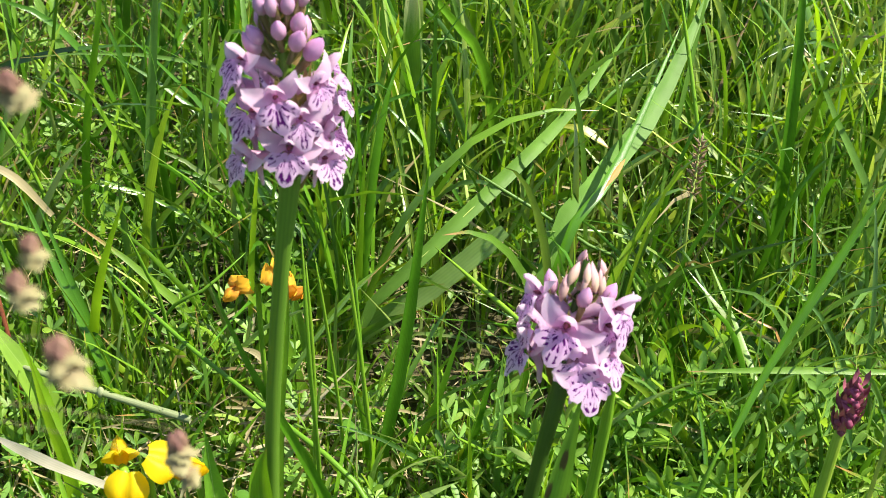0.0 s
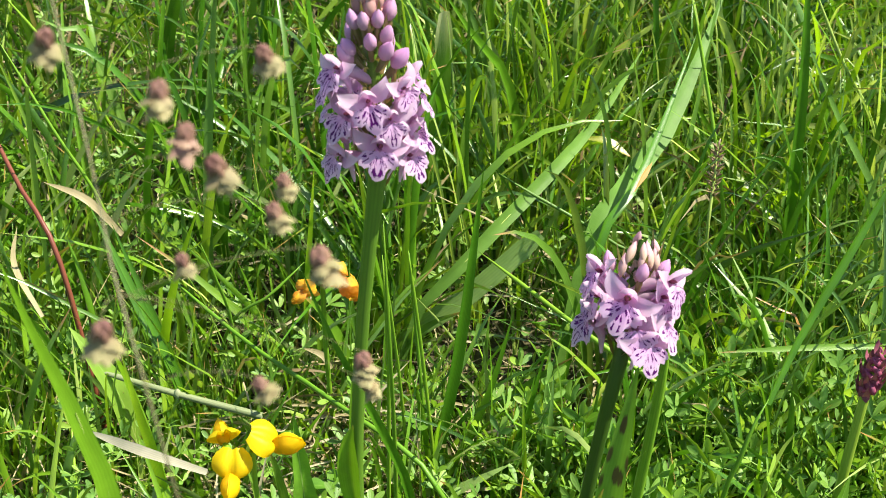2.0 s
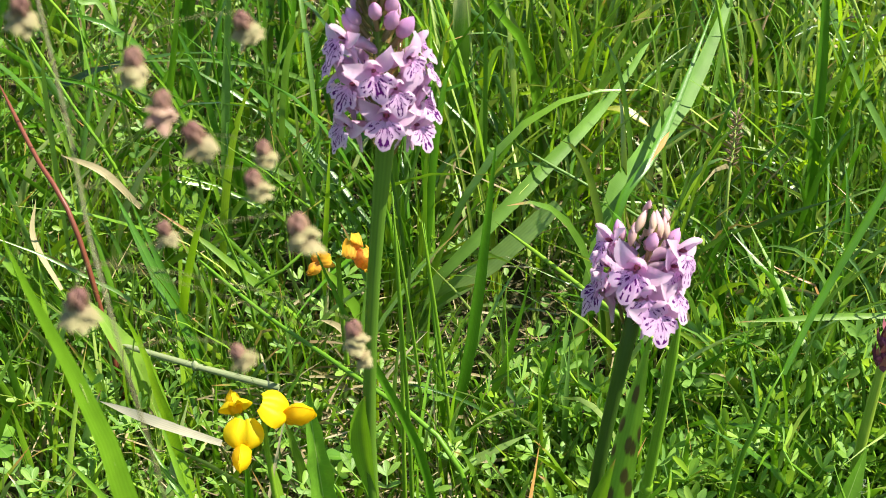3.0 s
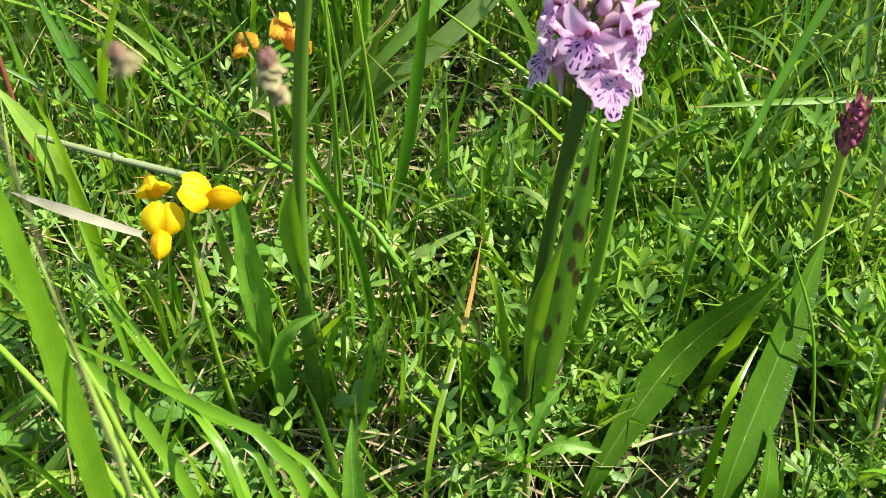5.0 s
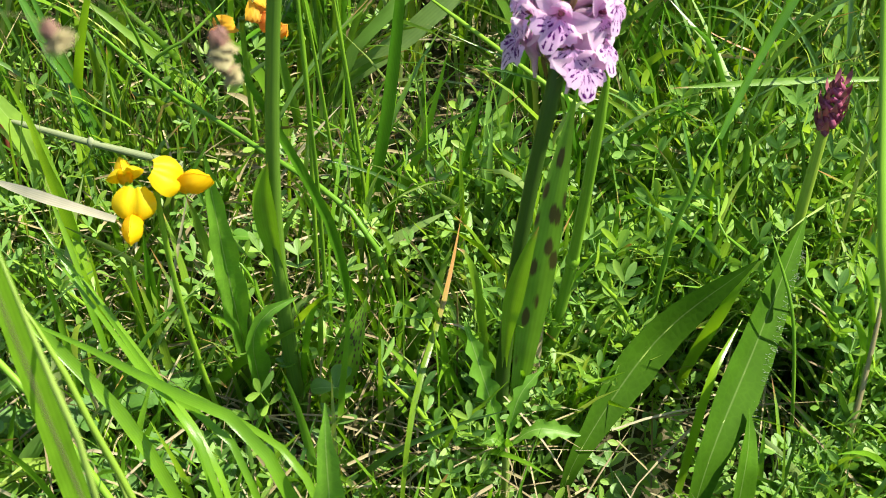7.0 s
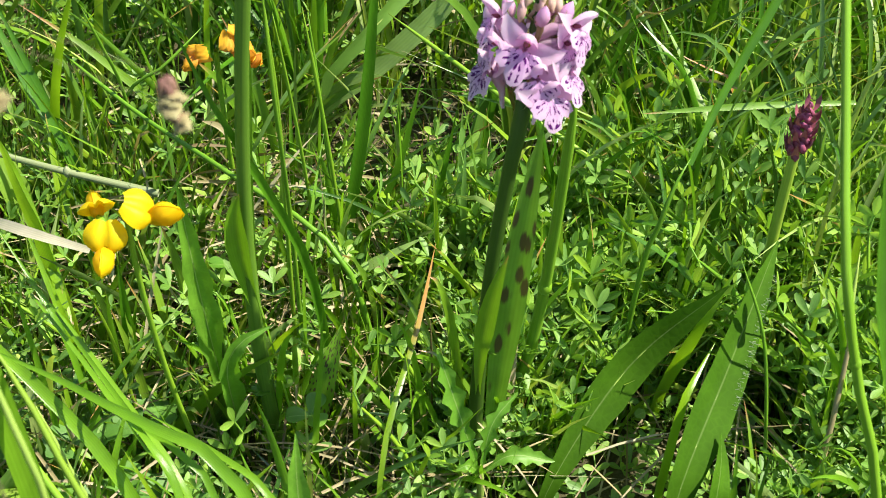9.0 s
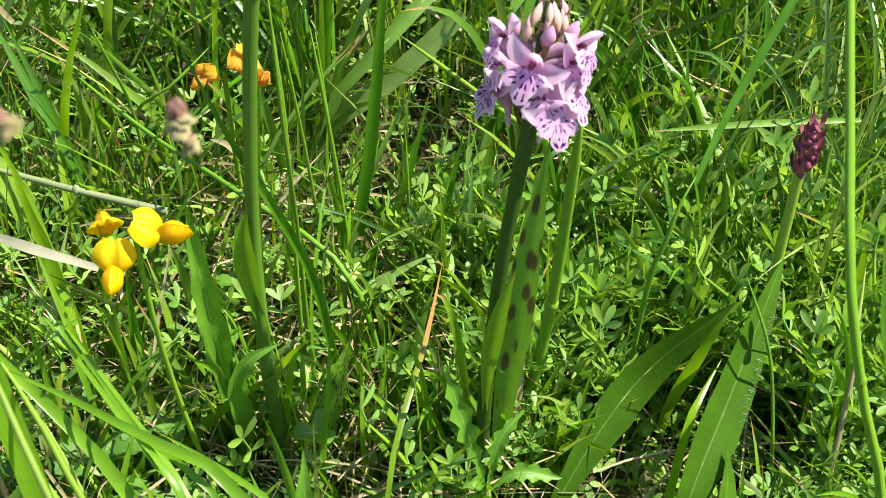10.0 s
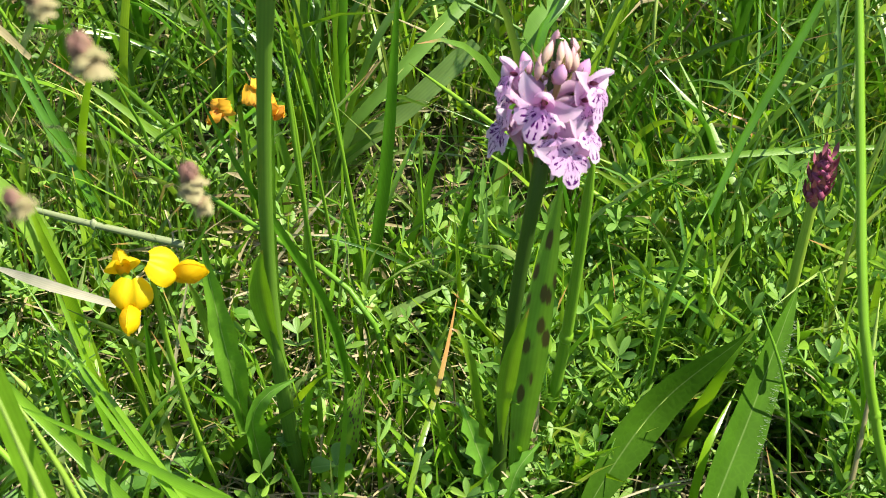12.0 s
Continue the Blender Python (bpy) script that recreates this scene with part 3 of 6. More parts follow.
def orchid_short():
    rnd = random.Random(5)
    o = thing("spotted_orchid", (0, 0, 0), "short pale lilac spotted orchid with rounded flower head", "orchid", "orchids in the grass")
    neck, top = Vector((0.0478, 0.3005, 0.1364)), Vector((0.0522, 0.3128, 0.1645))
    Geo().tube(arc((0.0395, 0.299, -0.004), (0.037, 0.296, 0.07), neck, 10) + [neck.lerp(top, 0.5), top], [0.0022, 0.0022, 0.0021, 0.002, 0.0019, 0.0018, 0.0018, 0.0018, 0.0018, 0.002, 0.0016, 0.0007], 10).make("stem", STEM_SHADED, o)
    spike(o, neck, top, 0.0094, [(0.64, -20), (0.56, -72), (0.62, 48), (0.33, -72), (0.43, 8), (0.35, 50), (0.26, 16), (0.72, 62), (0.69, -84), (0.26, 110), (0.17, 180), (0.24, -120), (0.44, 130), (0.42, -140)],
          [(0.86, -55), (0.84, 0), (0.8, 66), (0.9, 52), (0.92, 0), (0.95, 30), (0.98, -40), (0.99, 0), (0.99, 20), (0.69, 140), (0.72, -130), (0.79, 170), (0.90, 110), (0.92, 180)], rnd, 1.0, "bud_cream")
    Geo().blade((0.0425, 0.3015, 0.0), (0.0455, 0.2995, 0.07), (0.0538, 0.3065, 0.13), 0.0082, 0.3, n=12, shape="lance", cols=5).make("leaf", SPOTTED, o, "long upright leaf with dark blotches")
    Geo().blade((0.0395, 0.2965, 0.045), (0.0385, 0.2935, 0.075), (0.0455, 0.2925, 0.1), 0.005, 0.6, n=9, shape="lance", cols=5).make("leaf", G_FRESH, o, "short green leaf clasping the stem")
    return o


def orchid_bud():
    rnd = random.Random(8)
    o = thing("orchid_bud", (0, 0, 0), "unopened dark purple orchid spike on a pale stem", "orchid", "orchids in the grass")
    neck, top = Vector((0.1293, 0.3475, 0.0868)), Vector((0.1328, 0.352, 0.1003))
    Geo().tube(arc((0.1262, 0.345, 0.0), (0.1265, 0.346, 0.05), neck, 8) + [top], [0.0018, 0.0018, 0.0017, 0.0017, 0.0016, 0.0016, 0.0015, 0.0015, 0.0008], 8).make("stem", STEM_LIME, o)
    turn = 0.0
    for i in range(27):
        t = i / 26
        turn += 2.4 + rnd.uniform(-0.3, 0.3)
        c = neck.lerp(top, t * 0.92)
        w = 0.0024 * math.sin(math.pi * (0.25 + 0.7 * t))
        out = Vector((math.cos(turn), math.sin(turn), 0))
        d = (out * 0.7 + (top - neck).normalized() * (0.9 + 1.6 * t)).normalized()
        s = (0.98 - 0.3 * t) * rnd.uniform(0.9, 1.1)
        piece("bract", "bract_red", o, Matrix.Translation(c + out * w * 0.8 - Vector((0, 0, 0.0012))) @ frame_to(out) @ Matrix.Diagonal((0.68, 0.55, 0.5 - 0.16 * t, 1)))
        piece("bud", "bud_dark", o, Matrix.Translation(c + out * w) @ frame_to(d) @ Matrix.Diagonal((s, s, s, 1)))
    return o


orchid_tall()
orchid_short()
orchid_bud()


# ---- bird's-foot trefoil flowers
def pea_flower(parent, at, d, up, mat, size=1.0, wilt=0.0, seed=0, open_=1.0):
    """Standard, two wings and a keel on a green calyx; the wings point along d."""
    rnd = random.Random(seed)
    m = Matrix.Translation(at) @ frame_to(d, up) @ Matrix.Diagonal((size, size, size, 1))
    cal = Geo().egg((0, 0.004, -0.001), (0, -0.0025, 0.0005), 0.0036, 6, 7, 0.8).make("calyx", STEM, parent)
    cal.matrix_basis = m
    g = Geo()
    rows, cols = 8, 11
    pts, uvs = [], []
    for i in range(rows):
        t = i / (rows - 1)
        for j in range(cols):
            s = 2 * j / (cols - 1) - 1
            w = 0.0056 * math.sqrt(max(0.02, 1 - ((t - 0.52) / 0.54) ** 2))
            notch = 0.0013 * t ** 4 * math.exp(-((s / 0.2) ** 2))
            lobe = 0.0017 * math.sin(math.pi * (0.1 + 0.8 * t)) * math.sin(math.pi * abs(s) ** 0.8)
            lump = wilt * 0.0016 * math.sin(7 * t + 5 * s + seed)
            pts.append(Vector((w * s + lump, -0.0028 + 0.004 * t * t * open_ - lobe + 0.0008 * abs(s) ** 3 + lump, 0.0004 + 0.0084 * t - notch - 0.0009 * abs(s) ** 2 * t - wilt * 0.004 * t * abs(s))))
            uvs.append((0.5 + 0.5 * s, t))
    g.grid(pts, uvs, rows, cols)
    st = g.make("standard_petal", mat, parent)
    st.matrix_basis = m
    keel = Geo().egg((0, -0.001, 0.0002), (0, -0.0088 if wilt == 0 else -0.006, 0.0012), 0.0052, 7, 9, 0.8).make("keel_petal", mat, parent)
    keel.matrix_basis = m
    for sgn in (1, -1):
        g = Geo()
        pts, uvs = [], []
        for i in range(7):
            t = i / 6
            for j in range(7):
                s = 2 * j / 6 - 1
                w = 0.0036 * math.sin(math.pi * (0.12 + 0.76 * t)) + 0.0002
                lump = wilt * 0.0012 * math.sin(9 * t + 4 * s + seed * 2)
                pts.append(Vector((sgn * (-0.0002 + 0.0029 * math.sin(math.pi * min(1.0, 0.08 + t * 0.9)) * math.sqrt(max(0.0, 1 - s * s))) + lump, -0.002 - 0.0093 * t, 0.0006 + w * s + 0.0006 * t + lump)))
                uvs.append((0.5 + 0.5 * s, t))
        g.grid(pts, uvs, 7, 7)
        wing = g.make("wing_petal", mat, parent)
        wing.matrix_basis = m


def trefoil_yellow():
    o = thing("birdsfoot_trefoil", (0, 0, 0), "bright yellow trefoil flower cluster on a thin green stem", "wildflower", "trefoil flowers")
    hub = Vector((-0.0455, 0.2965, 0.1095))
    Geo().tube(arc((-0.033, 0.300, 0.0), (-0.046, 0.299, 0.06), hub, 9), 0.0008, 6).make("stem", STEM_THIN, o)
    pea_flower(o, Vector((-0.0418, 0.2972, 0.1098)), (0.95, -0.2, 0.3), (-0.4, -0.2, 0.9), YELLOW, 0.98, seed=1)
    pea_flower(o, Vector((-0.0505, 0.2928, 0.1045)), (0.0, -0.97, 0.06), (0.05, 0.1, 1), YELLOW, 0.95, seed=2)
    pea_flower(o, Vector((-0.0528, 0.3, 0.1072)), (-0.3, 0.95, 0.05), (-0.1, 0.1, 0.9), YELLOW, 0.82, seed=3)
    return o


def trefoil_orange():
    o = thing("birdsfoot_trefoil", (0, 0, 0), "fading orange trefoil flowers behind the tall orchid stem", "wildflower", "trefoil flowers")
    hub = Vector((-0.0335, 0.397, 0.0885))
    Geo().tube(arc((-0.03, 0.4, 0.0), (-0.034, 0.4, 0.05), hub, 9), 0.0009, 6).make("stem", STEM_THIN, o)
    pea_flower(o, Vector((-0.0295, 0.396, 0.0915)), (0.75, -0.5, -0.25), (0.1, -0.3, 0.9), ORANGE, 0.86, 0.8, 4)
    pea_flower(o, Vector((-0.0375, 0.396, 0.0875)), (-0.7, -0.6, -0.3), (-0.1, -0.4, 0.8), ORANGE, 0.66, 1.0, 5)
    pea_flower(o, Vector((-0.0265, 0.398, 0.087)), (0.6, 0.2, -0.7), (0.5, -0.3, 0.6), ORANGE, 0.7, 1.0, 6)
    return o


trefoil_yellow()
trefoil_orange()


# ---- quaking grass, close to the eye
def quaking_grass():
    rnd = random.Random(19)
    o = thing("quaking_grass", (0, 0, 0), "quaking grass panicle with nodding purplish and green spikelets", "grass")
    stem = [Vector(p) for p in ((0.012, 0.098, -0.003), (-0.006, 0.113, 0.12), (-0.0247, 0.1245, 0.2176), (-0.0305, 0.1287, 0.2589), (-0.0374, 0.1435, 0.2734), (-0.0428, 0.1601, 0.2839), (-0.0499, 0.1778, 0.3025))]
    Geo().tube(smooth_path(stem, 24), [0.0003] * 12 + [0.00018] * 12, 6).make("stem", STEM_BROWN, o)
    heads = [(-0.0214, 0.1692, 0.2902, 1), (-0.0328, 0.1564, 0.2919, 1), (-0.0304, 0.1569, 0.2859, 1), (-0.0268, 0.158, 0.2809, 1.15), (-0.019, 0.1602, 0.2774, 0.8), (-0.0202, 0.158, 0.2743, 0.9), (-0.0139, 0.1484, 0.2739, 1.1), (-0.0385, 0.1375, 0.2715, 1.1), (-0.0469, 0.1634, 0.2952, 1), (-0.0204, 0.1371, 0.2643, 0.8), (-0.0328, 0.1608, 0.2651, 0.8)]
    for x, y, z, s in heads:
        at = Vector((x, y, z))
        spikelet(o, at, s * 0.98, rnd, min(smooth_path(stem[3:], 14), key=lambda q: (q - at - Vector((0, 0, 0.004))).length))
    # two heads hang low on a long thread
    hold = stem[4]
    for x, y, z, s in ((-0.0108, 0.1775, 0.2345, 1.1), (-0.0098, 0.1768, 0.2312, 0.8)):
        spikelet(o, Vector((x, y, z)), s, rnd, hold)
    return o


def spikelet(o, at, s, rnd, hold):
    """A nodding head: rosy brown upper scales over a skirt of pale papery ones, on a hair-thin stalk."""
    g, low = Geo(), Geo()
    d = Vector((rnd.uniform(-0.15, 0.75), rnd.uniform(-0.35, 0.2), -1)).normalized()
    x = d.cross(Vector((0, 1, 0.2))).normalized()
    y = d.cross(x)
    for k in range(6):
        a = 2.4 * k
        out = x * math.cos(a) + y * math.sin(a)
        c = at + d * s * (0.0002 * k - 0.0024)
        g.egg(c - d * 0.0002 * s, c + (d * 0.0022 + out * 0.0012) * s, 0.0017 * s, 7, 8, 0.7, 0.8)
    for k in range(18):
        a = 2.4 * k + 0.5
        out = x * math.cos(a) + y * math.sin(a)
        c = at + d * s * (0.00009 * k - 0.0012)
        end = c + (d * rnd.uniform(0.0010, 0.0027) + out * rnd.uniform(0.0014, 0.0027)) * s
        low.blade(c, c.lerp(end, 0.5) + out * 0.0007 * s, end, 0.0021 * s, -0.5, out, 7, "leaf", cols=5)
    g.make("spikelet", SPIKELET, o, "rosy brown upper scales")
    low.make("glume", rnd.choice((GLUME, GLUME, GLUME_PINK)), o, "pale lower scales")
    top = at - d * 0.0025 * s
    Geo().tube(arc(hold, (hold + top) * 0.5 + Vector((0, 0, 0.003)), top, 7), 0.00006, 4).make("stalk", STEM_BROWN, o)


quaking_grass()

# ---- single blades, stems and leaves that stand out of the sward
def ribbon_part(parent, name, mat, pts, w, shape, fold, crisp=False, label=""):
    broad = shape in ("lance", "leaf")
    p = Geo().ribbon(pts, w, fold, 20 if broad else 13, shape, 5 if broad or w > 0.004 else 3, crisp).make(name, mat, parent, label)
    if w > 0.004:
        # the raised rib along the underside
        mid = smooth_path([Vector(q) for q in pts], 12)[:-2]
        Geo().tube([q - Vector((0, -0.62, 0.78)) * 0.0004 for q in mid], [w * 0.045 * (1 - 0.06 * i) for i in range(len(mid))], 5).make("midrib", STEM_PALE, p)
    return p


def stem_part(parent, name, mat, pts, w):
    path = smooth_path([Vector(p) for p in pts], 16)
    return Geo().tube(path, [w * 0.5 * (1.0 - 0.3 * i / 15) * (1.0 if i < 14 else 0.62 if i == 14 else 0.15) for i in range(16)], 8, True).make(name, mat, parent)


def strand(name, label, mat, pts, w, shape, fold=0.3, category="grass"):
    """One plant of a single blade or stem through the points, from its foot to its tip."""
    o = thing(name, pts[0], label, category)
    pts = [Vector(p) - Vector(pts[0]) for p in pts]
    if shape == "stem":
        stem_part(o, "stem", mat, pts, w)
        if w > 0.0025:
            k = smooth_path(pts, 9)[4]
            Geo().egg(k - Vector((0, 0, w * 0.9)), k + Vector((0, 0, w * 0.9)), w * 1.12, 6, 8, 1.0).make("node", mat, o)
    else:
        ribbon_part(o, "leaf" if category != "grass" else "blade", mat, pts, w, shape, fold, name == "toothed_herb")
    return o


strand("grass_plant", "tall dark green grass blade standing in the sward", G_DEEP, [(-0.0001, 0.3762, -0.0030), (0.0007, 0.3764, 0.0160), (0.0095, 0.3783, 0.0758), (0.0161, 0.3821, 0.1433)], 0.0045, "grass", 0.35)
strand("grass_plant", "green grass leaf branching from a tall culm", G_FRESH, [(0.0054, 0.3810, -0.0030), (0.0081, 0.3816, 0.0221), (0.0196, 0.3839, 0.0538), (0.0276, 0.3877, 0.0870)], 0.0031, "grass", 0.30)
strand("grass_plant", "thin upright green grass stem", STEM_THIN, [(-0.0087, 0.3322, -0.0030), (-0.0093, 0.3284, 0.0761), (-0.0105, 0.3213, 0.1253), (-0.0118, 0.3239, 0.1625)], 0.0015, "stem", 0.00)
strand("grass_plant", "thin upright green grass stem", STEM_THIN, [(0.0039, 0.3626, -0.0040), (-0.0001, 0.3884, 0.0295), (-0.0059, 0.3999, 0.0994)], 0.0016, "stem", 0.00)
strand("grass_plant", "thin upright green grass stem", STEM_THIN, [(-0.0060, 0.3794, -0.0030), (-0.0065, 0.3782, 0.0292), (-0.0087, 0.3734, 0.0695), (-0.0135, 0.3682, 0.1207)], 0.0013, "stem", 0.00)
strand("grass_plant", "dark folded grass blade standing in the sward", G_DEEP, [(0.0110, 0.3374, -0.0040), (0.0253, 0.3696, 0.0265), (0.0349, 0.3850, 0.0614)], 0.0056, "grass", 0.50)
strand("grass_plant", "grass blade with a rusty orange dying tip", G_RUST, [(0.0098, 0.2614, -0.0030), (0.0141, 0.2767, 0.0474), (0.0238, 0.3111, 0.0579), (0.0303, 0.3541, 0.0492)], 0.0019, "grass", 0.30)
strand("grass_plant", "smooth green grass culm beside the short orchid", STEM, [(0.0501, 0.3173, -0.0030), (0.0505, 0.3172, 0.0085), (0.0576, 0.3151, 0.0637), (0.0615, 0.3080, 0.1388)], 0.0038, "stem", 0.00)
strand("grass_plant", "sturdy near grass culm with a swollen node", STEM, [(0.1400, 0.2254, -0.0030), (0.1262, 0.2367, 0.0769), (0.1182, 0.2440, 0.1055), (0.1126, 0.2515, 0.1316), (0.1130, 0.2715, 0.1544), (0.1131, 0.2897, 0.1775), (0.1133, 0.3100, 0.2040)], 0.0027, "stem", 0.00)
strand("grass_plant", "broad near grass blade at the edge of the patch", G_FRESH, [(0.1400, 0.2149, -0.0030), (0.1270, 0.2244, 0.0886), (0.1165, 0.2391, 0.1328), (0.1140, 0.2547, 0.1784)], 0.0060, "grass", 0.30)
strand("grass_plant", "dark narrow grass blade in the thicket", G_DEEP, [(-0.0785, 0.4107, -0.0030), (-0.0823, 0.4145, 0.0214), (-0.0997, 0.4321, 0.0463), (-0.1158, 0.4498, 0.0771)], 0.0030, "grass", 0.40)
strand("grass_plant", "yellow-green grass blade leaning in the thicket", G_LIME, [(-0.0743, 0.3398, -0.0030), (-0.0764, 0.3432, 0.0215), (-0.0897, 0.3653, 0.0630), (-0.0975, 0.3668, 0.0931)], 0.0035, "grass", 0.30)
strand("grass_plant", "yellowish green grass stem leaning low", STEM_PALE, [(-0.0730, 0.3149, -0.0040), (-0.0884, 0.3316, 0.0194), (-0.1027, 0.3388, 0.0385)], 0.0025, "stem", 0.00)
strand("dry_straw", "pale greyish grass stem lying in the sward", STEM_GREY, [(-0.0540, 0.3836, 0.0449), (-0.0819, 0.3889, 0.0498), (-0.1097, 0.3947, 0.0553)], 0.0026, "stem", 0.00, "straw")
strand("dry_leaf", "wide bleached dead leaf lying in the sward", STRAW_PALE, [(-0.0629, 0.3245, 0.0754), (-0.0804, 0.3312, 0.0765), (-0.1028, 0.3475, 0.0711)], 0.0031, "grass", 0.20, "dead leaf")
strand("hawkbit", "long lance-shaped hairy green leaf leaning upward", HAWK, [(0.0555, 0.2820, -0.0030), (0.0596, 0.2864, 0.0200), (0.0829, 0.3113, 0.0403), (0.1079, 0.3155, 0.0661)], 0.0115, "lance", 0.28, "herb")
strand("hawkbit", "long lance-shaped hairy green leaf leaning upward", HAWK, [(0.0837, 0.2551, -0.0030), (0.0897, 0.2665, 0.0388), (0.1072, 0.3000, 0.0514), (0.1257, 0.3362, 0.0631)], 0.0122, "lance", 0.30, "herb")
strand("hawkbit", "short bright green hairy leaf at the foot", HAWK, [(0.0951, 0.2499, -0.0030), (0.0983, 0.2619, 0.0397), (0.1008, 0.2710, 0.0443), (0.1018, 0.2793, 0.0479)], 0.0096, "lance", 0.25, "herb")
strand("grass_plant", "bright backlit lime grass blade", G_LIME, [(0.0943, 0.3236, -0.0030), (0.0952, 0.3224, 0.0161), (0.1009, 0.3152, 0.0482), (0.1107, 0.3190, 0.0701)], 0.0040, "grass", 0.30)
strand("grass_plant", "bright backlit lime grass blade", G_LIME, [(0.0846, 0.2756, -0.0030), (0.0922, 0.2876, 0.0455), (0.0987, 0.2980, 0.0517), (0.1039, 0.3055, 0.0546)], 0.0033, "grass", 0.30)
strand("toothed_herb", "upright crinkled green leaf with wavy edges", TOOTHED, [(-0.0301, 0.3198, -0.0030), (-0.0303, 0.3198, 0.0083), (-0.0346, 0.3191, 0.0646), (-0.0370, 0.3207, 0.1008)], 0.0077, "lance", 0.45, "herb")
strand("toothed_herb", "curled toothed green leaf beside the orchid stem", TOOTHED, [(-0.0271, 0.3105, -0.0030), (-0.0271, 0.3081, 0.0240), (-0.0268, 0.2994, 0.0542), (-0.0222, 0.2989, 0.0653), (-0.0134, 0.3018, 0.0688)], 0.0070, "lance", 0.50, "herb")
strand("toothed_herb", "pointed green leaf tip rising from the sward", TOOTHED, [(-0.0048, 0.2366, -0.0030), (-0.0051, 0.2410, 0.0638), (-0.0054, 0.2440, 0.0786), (-0.0052, 0.2475, 0.0882)], 0.0083, "lance", 0.40, "herb")


def thistle():
    """A young plant with a few deeply toothed leaves on a short stalk."""
    o = thing("thistle", (0.04, 0.281, 0), "small pale green thistle with deeply toothed leaves", "herb")
    at = Vector((0.04, 0.281, 0))
    mid = Vector((0.0397, 0.2825, 0.0296))
    stem_part(o, "stem", STEM_PALE, [Vector((0, 0, -0.003)), Vector((0.0001, 0.0005, 0.012)), mid - at + Vector((0, 0, 0.004))], 0.0028)
    for pts, w, teeth in ((((0.0342, 0.287, 0.0485), (0.0283, 0.293, 0.0676)), 0.0058, 0.55), (((0.0478, 0.284, 0.0353), (0.0597, 0.2835, 0.033)), 0.0056, 0.3),
                          (((0.0428, 0.287, 0.0444), (0.0497, 0.292, 0.0515)), 0.0042, 0.5), (((0.0365, 0.281, 0.0352), (0.0330, 0.280, 0.0345)), 0.004, 0.3)):
        Geo().ribbon([mid - at] + [Vector(p) - at for p in pts], w, 0.4, 26, "lance", 5, False, teeth).make("leaf", TOOTHED, o)
    return o


thistle()
strand("grass_plant", "broad pale grass blade bent over at its end", G_PALE_LIT, [(-0.0151, 0.4461, -0.0030), (-0.0082, 0.4466, 0.0261), (0.0149, 0.4484, 0.0461), (0.0405, 0.4535, 0.0700)], 0.0070, "blunt", 0.15)
strand("dry_leaf", "small yellowing leaf hanging among the grass", YELLOWED, [(0.0566, 0.5009, 0.0814), (0.0672, 0.5004, 0.0807), (0.0772, 0.4968, 0.0755)], 0.0036, "leaf", 0.20, "dead leaf")
strand("grass_plant", "upright green grass blade with a cut tip coloured as sunlit", G_CUT_LIT, [(0.0031, 0.5418, -0.0030), (0.0037, 0.5414, 0.0400), (0.0058, 0.5399, 0.0907), (0.0060, 0.5351, 0.1170)], 0.0074, "blunt", 0.30)
strand("grass_plant", "broad near grass blade leaning outward", G_BRIGHT, [(-0.0517, 0.2252, -0.0030), (-0.0650, 0.2297, 0.1515), (-0.0748, 0.2330, 0.1894), (-0.0793, 0.2295, 0.2174)], 0.0062, "grass", 0.18)
strand("dead_stalk", "thin reddish dead stem leaning in the grass", STEM_RED, [(-0.1111, 0.4093, -0.0030), (-0.1244, 0.4270, 0.0756), (-0.1408, 0.4488, 0.0935), (-0.1589, 0.4777, 0.1082)], 0.0022, "stem", 0.00, "dead stem")
strand("dry_leaf", "curled bleached dead blade in the grass", STRAW, [(-0.1063, 0.4450, 0.0748), (-0.1175, 0.4457, 0.0890), (-0.1320, 0.4490, 0.0938)], 0.0029, "grass", 0.30, "dead leaf")
strand("grass_plant", "short bright grass blade behind the flowers", G_LIME, [(-0.0452, 0.4480, -0.0030), (-0.0434, 0.4454, 0.0505), (-0.0407, 0.4412, 0.0782), (-0.0384, 0.4449, 0.1038)], 0.0032, "grass", 0.30)
strand("grass_plant", "dark narrow grass blade in the thicket", G_DEEP, [(-0.0771, 0.4073, -0.0030), (-0.0792, 0.4094, 0.0173), (-0.0909, 0.4205, 0.0465), (-0.1071, 0.4347, 0.0865)], 0.0031, "grass", 0.40)
strand("plantain", "smooth rounded green leaf on the ground", HERB, [(-0.0955, 0.3926, -0.0030), (-0.1009, 0.3932, 0.0405), (-0.1097, 0.3940, 0.0619), (-0.1161, 0.3963, 0.0718)], 0.0097, "leaf", 0.20, "herb")
strand("grass_plant", "narrow upright grass blade near the short orchid", G_BLUE, [(0.0387, 0.3705, -0.0030), (0.0388, 0.3699, 0.0331), (0.0389, 0.3688, 0.0547), (0.0397, 0.3740, 0.0721)], 0.0027, "grass", 0.40)
strand("grass_plant", "narrow upright grass blade among the stems", G_FRESH, [(-0.0249, 0.3528, -0.0030), (-0.0229, 0.3534, 0.0693), (-0.0201, 0.3542, 0.1047), (-0.0187, 0.3524, 0.1313)], 0.0025, "grass", 0.40)
strand("grass_plant", "pale bent grass blade low in the thicket", G_PALE, [(-0.0068, 0.3724, -0.0002), (0.0119, 0.3760, 0.0161), (0.0302, 0.3839, 0.0255)], 0.0031, "grass", 0.20)
